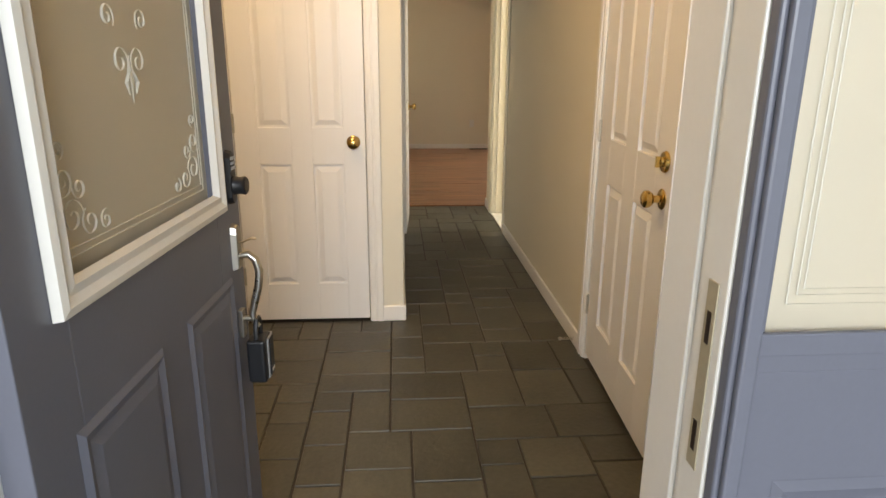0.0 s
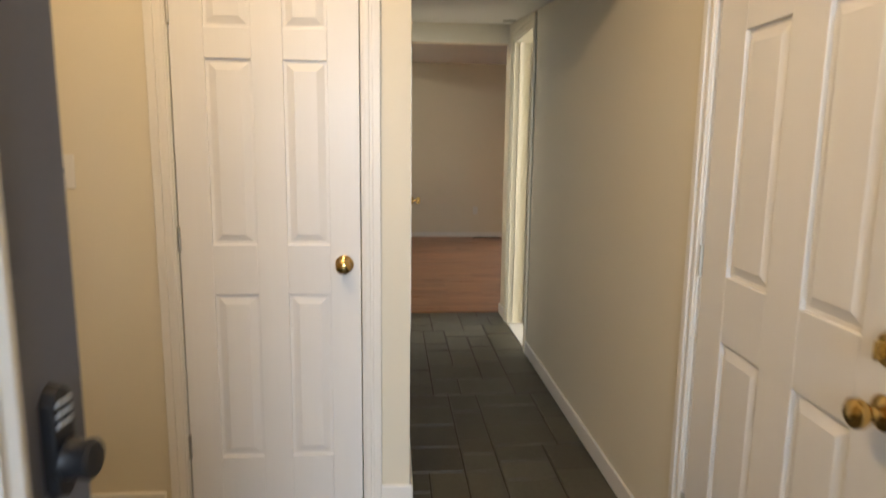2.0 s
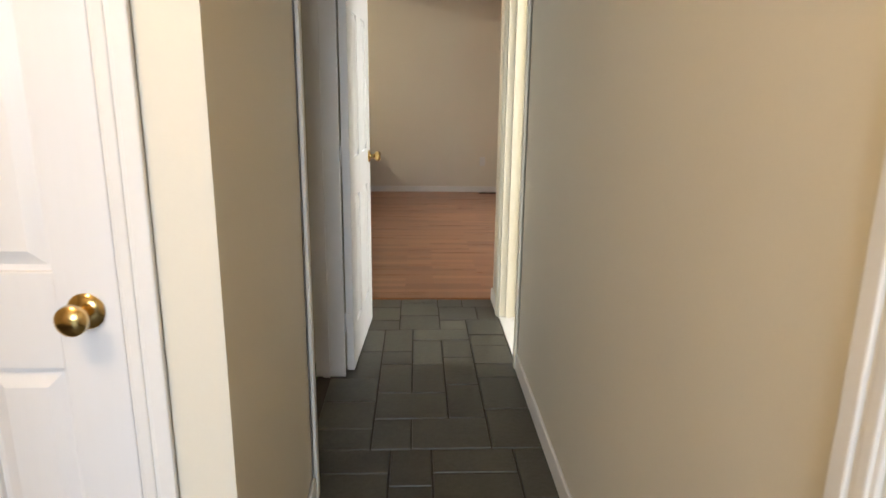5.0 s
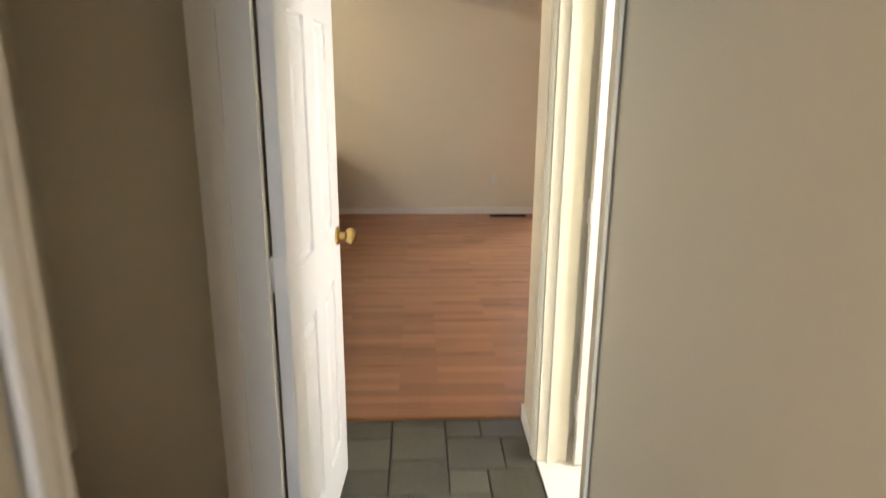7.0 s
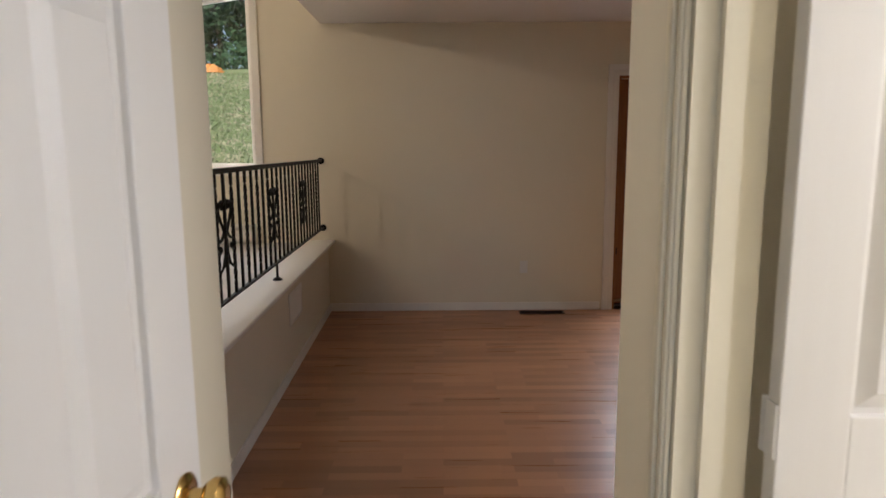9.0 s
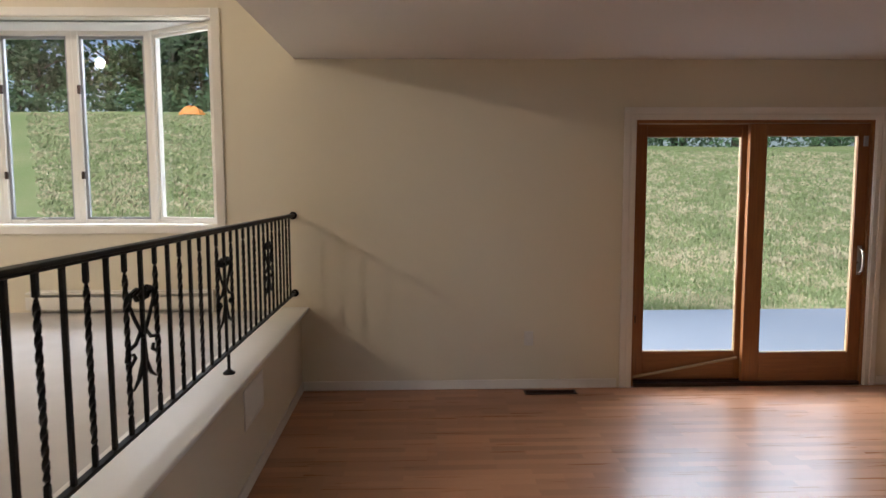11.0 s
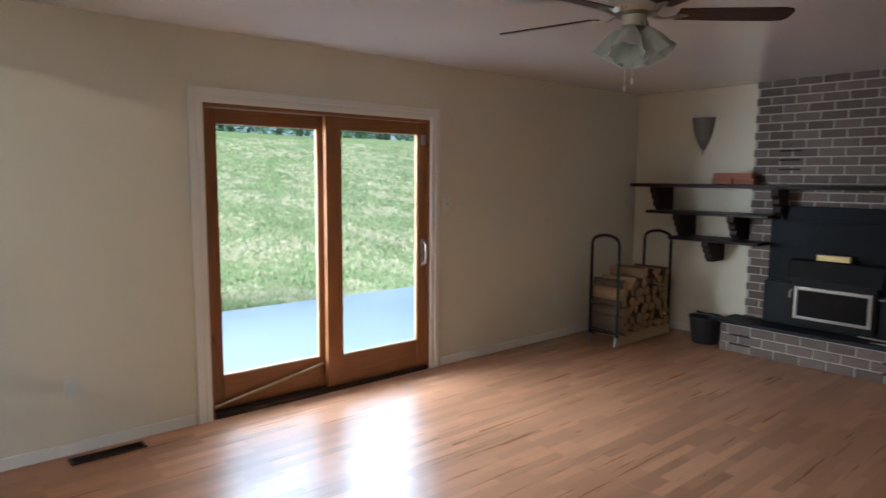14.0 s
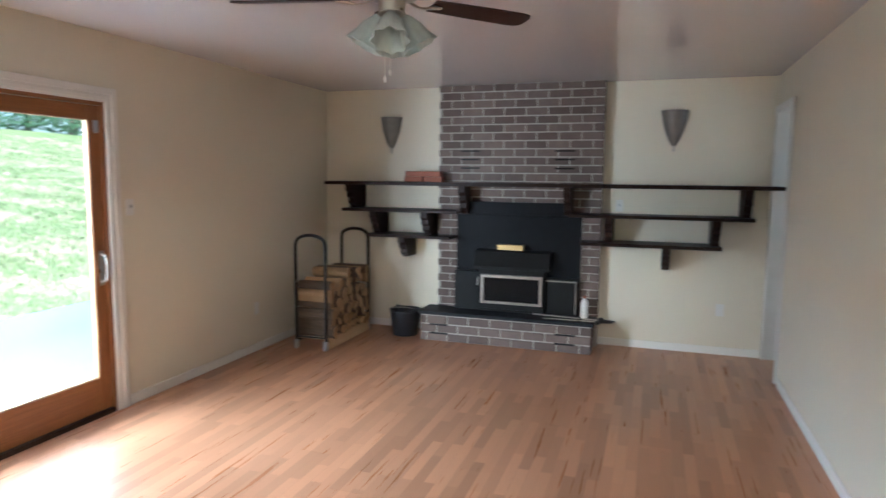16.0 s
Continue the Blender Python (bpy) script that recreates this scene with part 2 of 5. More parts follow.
def boxes(name, material, items, parent=None, bevel=0.0, segments=2):
    bm = bmesh.new()
    for it in items:
        add_box(bm, *it)
    return finish(name, bm, material, parent, bevel, segments)


def add_lathe(bm, profile, m, steps=20):
    """profile: (radius, height) pairs turned about m's z axis."""
    rings = []
    for r, h in profile:
        rings.append([bm.verts.new(m @ Vector((r * math.cos(2 * math.pi * k / steps), r * math.sin(2 * math.pi * k / steps), h))) for k in range(steps)])
    for a, b in zip(rings, rings[1:]):
        for k in range(steps):
            bm.faces.new((a[k], a[(k + 1) % steps], b[(k + 1) % steps], b[k]))
    bm.faces.new(rings[0][::-1])
    bm.faces.new(rings[-1])


def lathe(name, material, profile, m, parent=None, steps=20):
    bm = bmesh.new()
    add_lathe(bm, profile, m, steps)
    return finish(name, bm, material, parent, smooth=True)


def add_tube(bm, points, r, steps=8, squash=1.0):
    pts = [Vector(p) for p in points]
    rings = []
    side = None
    for k, p in enumerate(pts):
        d = (pts[min(k + 1, len(pts) - 1)] - pts[max(k - 1, 0)]).normalized()
        if side is None:
            side = d.cross(Vector((0, 0, 1)))
            if side.length < 0.1:
                side = d.cross(Vector((0, 1, 0)))
        side = (side - d * side.dot(d)).normalized()
        up = side.cross(d)
        rr = r[k] if isinstance(r, (list, tuple)) else r
        rings.append([bm.verts.new(p + side * math.cos(2 * math.pi * j / steps) * rr + up * math.sin(2 * math.pi * j / steps) * rr * squash) for j in range(steps)])
    for a, b in zip(rings, rings[1:]):
        for j in range(steps):
            bm.faces.new((a[j], a[(j + 1) % steps], b[(j + 1) % steps], b[j]))
    bm.faces.new(rings[0][::-1])
    bm.faces.new(rings[-1])


def tube(name, material, points, r, parent=None, steps=8):
    bm = bmesh.new()
    add_tube(bm, points, r, steps)
    return finish(name, bm, material, parent, smooth=True)


def empty(name, m):
    ob = new(name)
    ob.empty_display_size = 0.1
    ob.matrix_world = m
    return ob


def structure(name, material, items, label, category, bevel=0.0):
    return tagged(boxes(name, material, items, bevel=bevel), label, category, kind="structure")


# ---- structure: entry and hall ----
X_HALL_L, X_HALL_R = 0.065, 0.892
Y_CLOSET, Y_ROOM = 4.245, 7.06
structure("floor_entry_bed", GROUT, [(-2.6, 0.892, 1.79, 4.3, -0.12, -0.006), (-0.06, 1.0, 4.3, 7.09, -0.12, -0.006)], "dark grout bed under slate tiles in the hall", "floor")
structure("wall_closet", WALL, [(-2.6, -0.75, Y_CLOSET, 4.36, 0, 2.6), (-0.75, -0.10, Y_CLOSET, 4.36, 2.045, 2.6), (-0.10, X_HALL_L, Y_CLOSET, 4.36, 0, 2.6),
          (X_HALL_L, X_HALL_R, Y_CLOSET, 4.36, 2.04, 2.6)], "cream painted wall with closet doorway and hall opening", "wall")
structure("wall_hall_west", WALL, [(-0.10, X_HALL_L, 4.36, 5.075, 0, 2.45), (-0.10, X_HALL_L, 5.075, 5.98, 2.05, 2.45), (-0.065, X_HALL_L, 5.98, 7.06, 0, 2.45)],
          "cream painted hall wall with cased opening", "wall")
structure("wall_side_closet", WALL, [(-0.95, -0.85, 4.36, 6.9, 0, 2.45), (-0.85, -0.066, 6.1, 6.2, 0, 2.45), (-0.85, -0.10, 4.9, 5.0, 0, 2.45)], "cream painted walls of a side closet", "wall")
structure("floor_side_closet", LAMINATE, [(-0.85, -0.102, 5.0, 6.1, -0.12, 0.002)], "reddish wood floor of a side closet", "floor")
structure("wall_hall_east", WALL, [(X_HALL_R, 1.01, 1.97, 2.885, 0, 2.6), (X_HALL_R, 1.01, 2.885, 3.745, 2.06, 2.6), (X_HALL_R, 1.01, 3.745, 6.025, 0, 2.6),
          (X_HALL_R, 1.01, 6.025, 6.76, 2.12, 2.6), (X_HALL_R, 1.01, 6.76, 7.06, 0, 2.6)], "cream painted hall wall with two doorways", "wall")
structure("wall_entry_west", WALL, [(-2.72, -2.6, 1.79, 4.36, 0, 2.6)], "cream painted entry wall", "wall")
structure("wall_front", WALL, [(-2.6, -0.52, 1.80, 1.97, -0.1, 2.6), (-0.52, 0.892, 1.80, 1.97, 2.10, 2.6), (0.87, 0.892, 1.80, 1.97, -0.1, 2.1)], "cream painted front wall beside the entry door", "wall")
structure("wall_facade", BLUEGREY, [(-4.0, -0.56, 1.68, 1.797, -0.3, 2.9), (-0.56, 0.9, 1.68, 1.797, 2.14, 2.9), (0.9, 4.0, 1.68, 1.797, -0.3, 2.9)], "blue-grey painted outside wall of the house", "wall")
structure("ceiling_entry", CORR_CEIL, [(-2.6, 0.892, 1.8, 4.245, 2.6, 2.7)], "off-white entry ceiling", "ceiling")
bm = bmesh.new()
pts = [(X_HALL_L, 4.36, 2.045), (X_HALL_R, 4.36, 2.045), (X_HALL_R, 7.06, 2.275), (X_HALL_L, 7.06, 2.275)]
lo = [bm.verts.new(p) for p in pts]
hi = [bm.verts.new((p[0], p[1], 2.45)) for p in pts]
bm.faces.new(lo[::-1]), bm.faces.new(hi)
for k in range(4):
    bm.faces.new((lo[k], lo[(k + 1) % 4], hi[(k + 1) % 4], hi[k]))
tagged(finish("ceiling_hall", bm, CORR_CEIL), "slightly sloped satin hall ceiling", "ceiling", kind="structure")
structure("ceiling_side_closet", CORR_CEIL, [(-0.85, -0.10, 5.0, 6.1, 2.4, 2.45)], "off-white closet ceiling", "ceiling")
structure("header_hall_end", WALL, [(X_HALL_L, X_HALL_R, 6.97, Y_ROOM, 2.125, 2.45)], "cream header over the hall opening", "wall")

# bathroom beyond the hall's east doorway
structure("wall_bathroom", WALL, [(2.9, 3.0, 5.2, 7.06, 0, 2.45), (1.01, 2.9, 5.1, 5.2, 0, 2.45), (1.01, 2.9, 6.9, 6.94, 0, 2.45)], "bright cream bathroom walls", "wall")
structure("floor_bathroom", TRIM, [(0.893, 2.9, 5.2, 6.9, -0.1, 0.004)], "pale bathroom floor", "floor")
structure("ceiling_bathroom", CORR_CEIL, [(1.01, 2.9, 5.2, 6.9, 2.45, 2.5)], "off-white bathroom ceiling", "ceiling")

# family room
YF, XE = 11.474, 6.92
structure("wall_room_south", WALL, [(1.01, 6.12, 6.94, Y_ROOM - 0.02, 0, 2.6), (6.12, XE, 6.94, Y_ROOM - 0.02, 2.25, 2.6), (-0.51, -0.1, 6.94, Y_ROOM, 0, 2.53)], "cream painted wall with doorway by the corner", "wall")
structure("wall_room_north", WALL, [(-4.2, -3.62, YF, YF + 0.14, 0, 4.1), (-3.62, -1.12, YF, YF + 0.14, 0, 1.30), (-3.62, -1.12, YF, YF + 0.14, 2.83, 4.1),
          (-1.12, 2.05, YF, YF + 0.14, 0, 4.1), (2.05, 3.93, YF, YF + 0.14, 2.09, 4.1), (3.93, 7.1, YF, YF + 0.14, 0, 2.6)], "cream painted wall with bay window and patio door", "wall")
structure("wall_room_east", WALL, [(XE, XE + 0.15, 6.8, YF, 0, 2.6)], "cream painted fireplace wall", "wall")
structure("ceiling_family_room", CEIL, [(-0.515, XE, Y_ROOM - 0.02, YF, 2.53, 2.6)], "satin off-white family room ceiling reflecting the windows", "ceiling")
structure("wall_above_ceiling", WALL, [(-0.515, -0.40, Y_ROOM, YF, 2.6, 4.1)], "cream wall above the family room ceiling edge", "wall")
structure("floor_subfloor", GROUT, [(-0.5, XE, 7.091, YF, -0.12, -0.006), (1.012, XE, 6.95, 7.0905, -0.12, -0.006)], "subfloor under the wood boards", "floor")
structure("wall_half_ledge", WALL, [(-0.60, -0.51, 7.062, YF - 0.003, 0, 0.62)], "cream half wall below the raised floor", "wall")
structure("floor_raised", CARPET, [(-4.2, -0.57, 5.0, YF, 0.5, 0.635)], "pale carpet on the raised floor", "floor")
structure("wall_raised_west", WALL, [(-4.32, -4.2, 5.0, YF, 0.5, 4.1)], "cream wall of the raised room", "wall")
structure("wall_raised_south", WALL, [(-4.2, -0.51, 4.9, 5.0, 0.5, 4.1), (-0.60, -0.51, 5.0, 6.94, 0.5, 4.1)], "cream walls of the raised room", "wall")
structure("ceiling_raised", CORR_CEIL, [(-4.2, -0.40, 5.0, YF, 4.1, 4.2)], "off-white ceiling of the raised room", "ceiling")
structure("hall_beyond", WALL, [(5.6, 7.1, 5.6, 5.7, 0, 2.6), (5.6, 5.7, 5.7, 6.94, 0, 2.6), (7.0, 7.1, 5.7, 6.8, 0, 2.6)], "cream walls beyond the corner doorway", "wall")
structure("floor_hall_beyond", LAMINATE, [(5.7, 7.0, 5.7, 7.04, -0.12, -0.002)], "wood floor beyond the corner doorway", "floor")
structure("ceiling_hall_beyond", CORR_CEIL, [(5.7, 7.0, 5.7, 6.94, 2.6, 2.7)], "off-white ceiling beyond the doorway", "ceiling")


LEDGE_TURN = Matrix.Translation((-0.55, YF, 0)) @ Matrix.Rotation(radians(1.5), 4, "Z") @ Matrix.Translation((0.55, -YF, 0))
bpy.data.objects["wall_half_ledge"].matrix_world = LEDGE_TURN


def skirting(name, runs, h=0.085):
    """Baseboards with a rounded top edge; runs are (x0, x1, y0, y1)."""
    bm = bmesh.new()
    for r in runs:
        add_box(bm, *r, 0.0, h)
    return tagged(finish(name, bm, TRIM, bevel=0.006), "white painted baseboard along the wall", "baseboard", kind="structure")


skirting("baseboard_hall", [(0.878, 0.891, 3.82, 6.01), (0.878, 0.891, 6.83, 7.06), (-0.045, 0.078, 4.232, 4.244), (0.066, 0.078, 4.245, 5.02), (-2.6, -0.83, 4.232, 4.244), (0.066, 0.078, 6.06, 7.06)])
skirting("baseboard_room", [(-0.509, 1.95, YF - 0.013, YF - 0.001), (4.03, 6.9, YF - 0.013, YF - 0.001), (1.02, 6.05, Y_ROOM - 0.019, Y_ROOM - 0.007),
         (6.907, 6.919, 7.06, 8.50), (6.907, 6.919, 10.22, YF - 0.014)], 0.075)
skirting("baseboard_ledge", [(-0.509, -0.497, 7.08, YF - 0.016)], 0.075).matrix_world = LEDGE_TURN
structure("ledge_cap", TRIM, [(-0.72, -0.444, 7.065, YF - 0.006, 0.638, 0.662)], "white painted ledge cap on the half wall", "trim", bevel=0.008).matrix_world = LEDGE_TURN


def casing(name, axis, at, a0, a1, top, face, w=0.065, t=0.018, label="white fluted door casing", far_leg=True, paint=None):
    """Door casing round an opening in a wall: two stacked profiles. axis: the direction along the wall; face: +1 or -1, the side it stands proud."""
    bm = bmesh.new()

    def put(u0, u1, z0, z1, d):
        v0, v1 = sorted((at + face * 0.001, at + face * d))
        if axis == "x":
            add_box(bm, u0, u1, v0, v1, z0, z1)
        else:
            add_box(bm, v0, v1, u0, u1, z0, z1)
    for k, (f0, f1, d) in enumerate(((0.0, 1.0, t * 0.55), (0.12, 0.42, t * 0.8), (0.55, 1.0, t))):
        put(a0 - w * f1, a0 - w * f0, 0, top + w * f1, d)
        if far_leg:
            put(a1 + w * f0, a1 + w * f1, 0, top + w * f1, d)
        put(a0 - w * f0, a1 + w * f0, top + w * f0, top + w * f1, d)
    return tagged(finish(name, bm, paint or TRIM, bevel=0.003), label, "door casing", kind="structure")


casing("trim_closet_door", "x", Y_CLOSET, -0.745, -0.105, 2.04, -1)
casing("trim_hall_west", "y", X_HALL_L, 5.09, 5.965, 2.04, 1, far_leg=False)
casing("trim_garage_door", "y", X_HALL_R, 2.889, 3.74, 2.055, -1)
casing("trim_bath_door", "y", X_HALL_R, 6.078, 6.745, 2.115, -1, w=0.06, label="cream painted fluted door casing", paint=CREAMTRIM)
casing("trim_patio_door", "x", YF, 2.065, 3.915, 2.08, -1, w=0.095, t=0.022, label="white painted patio door casing")
casing("trim_corner_doorway", "x", Y_ROOM - 0.02, 6.20, 6.84, 2.2, 1, w=0.06)
structure("jamb_closet", TRIM, [(-0.75, -0.742, Y_CLOSET, 4.36, 0, 2.045), (-0.108, -0.10, Y_CLOSET, 4.36, 0, 2.045), (-0.742, -0.108, Y_CLOSET, 4.36, 2.037, 2.045)], "white door jamb", "door jamb")
structure("jamb_hall_west", TRIM, [(-0.065, X_HALL_L + 0.006, 5.95, 5.98, 0, 2.05), (-0.105, X_HALL_L, 5.075, 5.105, 0, 2.05), (-0.03, 0.0, 5.938, 5.95, 0, 2.03), (-0.105, X_HALL_L, 5.105, 5.95, 2.03, 2.05)], "white door jamb with stop", "door jamb")
structure("jamb_bath", CREAMTRIM, [(X_HALL_R, 1.01, 6.735, 6.76, 0, 2.12), (X_HALL_R, 1.01, 6.025, 6.06, 0, 2.12), (X_HALL_R, 1.01, 6.06, 6.735, 2.10, 2.12), (0.93, 0.965, 6.72, 6.735, 0, 2.1)], "cream white door jamb with stop", "door jamb")
structure("jamb_garage", TRIM, [(X_HALL_R, 1.01, 2.885, 2.892, 0, 2.06), (X_HALL_R, 1.01, 3.735, 3.745, 0, 2.06), (X_HALL_R, 1.01, 2.892, 3.735, 2.052, 2.06)], "white door jamb", "door jamb")
structure("jamb_corner_doorway", TRIM, [(6.885, 6.919, 6.93, 7.041, 0, 2.25), (6.12, 6.15, 6.93, 7.041, 0, 2.25), (6.15, 6.885, 6.93, 7.041, 2.22, 2.25)], "white door jamb", "door jamb")
structure("garage_sill", GROUT, [(X_HALL_R + 0.001, 1.06, 2.7, 3.9, -0.12, -0.055), (X_HALL_R + 0.001, 1.01, 2.893, 3.734, -0.055, -0.003)], "dark sill under the garage door", "threshold")
# black sheet paints the darkness of the unlit garage behind the gap
structure("garage_backing", STEEL_GAP_BLACK, [(1.03, 1.06, 2.7, 3.9, -0.05, 2.3)], "black sheet standing in for the unlit garage beyond the door gap", "wall")
structure("threshold_side_closet", TRIM, [(-0.12, -0.085, 5.105, 5.95, -0.01, 0.012)], "white threshold strip", "threshold")
structure("threshold_wood_edge", OAKH, [(X_HALL_L, X_HALL_R, 7.082, 7.10, -0.01, 0.006)], "worn wood edge strip where boards meet slate", "threshold")

# ---- doors ----


def knob(parent, m, material=BRASS):
    lathe("knob", material, [(0.031, 0), (0.033, 0.004), (0.028, 0.009), (0.012, 0.012), (0.011, 0.03), (0.02, 0.034), (0.0275, 0.046), (0.0265, 0.057), (0.018, 0.064), (0.004, 0.066)], m, parent)


def six_panel_door(name, m, w, label, h=2.025, t=0.035, knob_at=None, knob_z=0.93, hinge_at=0, hinge_side=-1, knobs=(-1, 1), group="", lift=0.0, hinge_paint=None):
    """Leaf in x from 0 to w, faces at y = +-t/2; raised panels on both faces."""
    root = empty(name, m)
    k = w / 0.625
    cols = [(0.111 * k, 0.264 * k), (0.369 * k, 0.517 * k)]
    rows = [(0.205, 0.82 + lift), (1.0 + lift, 1.632 + lift), (1.735 + lift, 1.945 + lift)]
    core = t / 2 - 0.012
    bm = bmesh.new()
    add_box(bm, 0.002, w - 0.002, -core, core, 0.012, h - 0.002)
    xs = [0, *cols[0], *cols[1], w]
    for a, b in ((0, 1), (2, 3), (4, 5)):
        add_box(bm, xs[a], xs[b], -t / 2, t / 2, 0.01, h)
    zs = [0.01, *rows[0], *rows[1], *rows[2], h]
    for a, b in ((0, 1), (2, 3), (4, 5), (6, 7)):
        for c in cols:
            add_box(bm, c[0] - 0.0005, c[1] + 0.0005, -t / 2 + 0.0003, t / 2 - 0.0003, zs[a], zs[b])
    finish("leaf", bm, DOORW, root, bevel=0.0025)
    shared = {}
    for c in cols:
        for r in rows:
            pw, ph = c[1] - c[0] - 0.016, r[1] - r[0] - 0.016
            key = (round(pw, 4), round(ph, 4))
            if key not in shared:
                bm = bmesh.new()
                outer = [(-pw / 2, -ph / 2), (pw / 2, -ph / 2), (pw / 2, ph / 2), (-pw / 2, ph / 2)]
                i = 0.028
                inner = [(-pw / 2 + i, -ph / 2 + i), (pw / 2 - i, -ph / 2 + i), (pw / 2 - i, ph / 2 - i), (-pw / 2 + i, ph / 2 - i)]
                for s in (-1, 1):
                    lo = [bm.verts.new((x, s * (core - 0.001), z)) for x, z in outer]
                    hi = [bm.verts.new((x, s * (t / 2 - 0.001), z)) for x, z in inner]
                    bm.faces.new(hi)
                    for q in range(4):
                        bm.faces.new((lo[q], lo[(q + 1) % 4], hi[(q + 1) % 4], hi[q]))
                ob = finish("panel", bm, DOORW, root)
                shared[key] = ob.data
            else:
                ob = new("panel", shared[key])
                ob.parent = root
            ob.location = ((c[0] + c[1]) / 2, 0, (r[0] + r[1]) / 2)
    kx = w - 0.06 if knob_at is None else knob_at
    for s in knobs:
        knob(root, Matrix.Translation((kx, s * t / 2, knob_z)) @ Matrix.Rotation(radians(-90 * s), 4, "X"))
    boxes("latch_plate", BRASS, [((w - 0.001 if kx > w / 2 else -0.001), (w + 0.001 if kx > w / 2 else 0.001), -0.011, 0.011, knob_z - 0.028, knob_z + 0.028)], root)
    for z in (0.25, 1.02, 1.78):
        bm = bmesh.new()
        add_lathe(bm, [(0.006, -0.045), (0.006, 0.045)], Matrix.Translation((hinge_at, hinge_side * (t / 2 + 0.005), z)), 8)
        hx = 1 if hinge_at < w / 2 else -1
        add_box(bm, *sorted((hinge_at + hx * 0.002, hinge_at - hx * 0.004)), -t / 2 + 0.002, t / 2 - 0.002, z - 0.044, z + 0.044)
        finish("hinge", bm, hinge_paint or NICKEL, root, smooth=True)
    return tagged(root, label, "door", group)


six_panel_door("closet_door", pose(-0.738, Y_CLOSET + 0.022, 0.004), 0.626, "white six-panel closet door with a brass knob, closed", knobs=(-1,), knob_at=0.568)
six_panel_door("hall_door", pose(0.093, 5.99, 0.004, 0, 0, 90 - 3.0), 0.71, "white six-panel door standing open against the hall wall", knobs=(-1, 1), knob_z=0.955, hinge_side=1, hinge_paint=DOORW)
six_panel_door("garage_door", pose(0.908, 3.728, 0.02, 0, 0, -90 - 2.8), 0.818, "white six-panel door with brass knob and deadbolt, ajar", knobs=(-1,), knob_z=0.885, h=2.02)
six_panel_door("bathroom_door", pose(1.032, 6.708, 0.004, 0, 0, 0), 0.625, "white six-panel bathroom door standing open", knobs=(-1, 1), h=2.09, hinge_side=1, lift=0.045, hinge_paint=DOORW)
gd = bpy.data.objects["garage_door"]
lathe("deadbolt", BRASS, [(0.032, 0), (0.034, 0.004), (0.03, 0.011), (0.014, 0.014), (0.013, 0.02)], Matrix.Translation((0.76, -0.0175, 1.0)) @ Matrix.Rotation(radians(90), 4, "X"), gd)
boxes("thumb_turn", BRASS, [(0.756, 0.764, -0.052, -0.034, 0.983, 1.017)], gd, 0.002)
boxes("strike_edge", NICKEL, [(0.817, 0.8195, -0.012, 0.012, 0.97, 1.03)], gd)

# closet hinge pin stop at the top
tagged(tube("hinge_pin_stop", BRASS, [(-0.80, Y_CLOSET - 0.03, 1.95), (-0.775, Y_CLOSET - 0.035, 1.955), (-0.745, Y_CLOSET - 0.022, 1.95), (-0.743, Y_CLOSET - 0.02, 1.86)], 0.006),
       "brass hinge pin door stop on the closet door casing", "door stop")

# ---- front entry door, jamb and sidelight ----


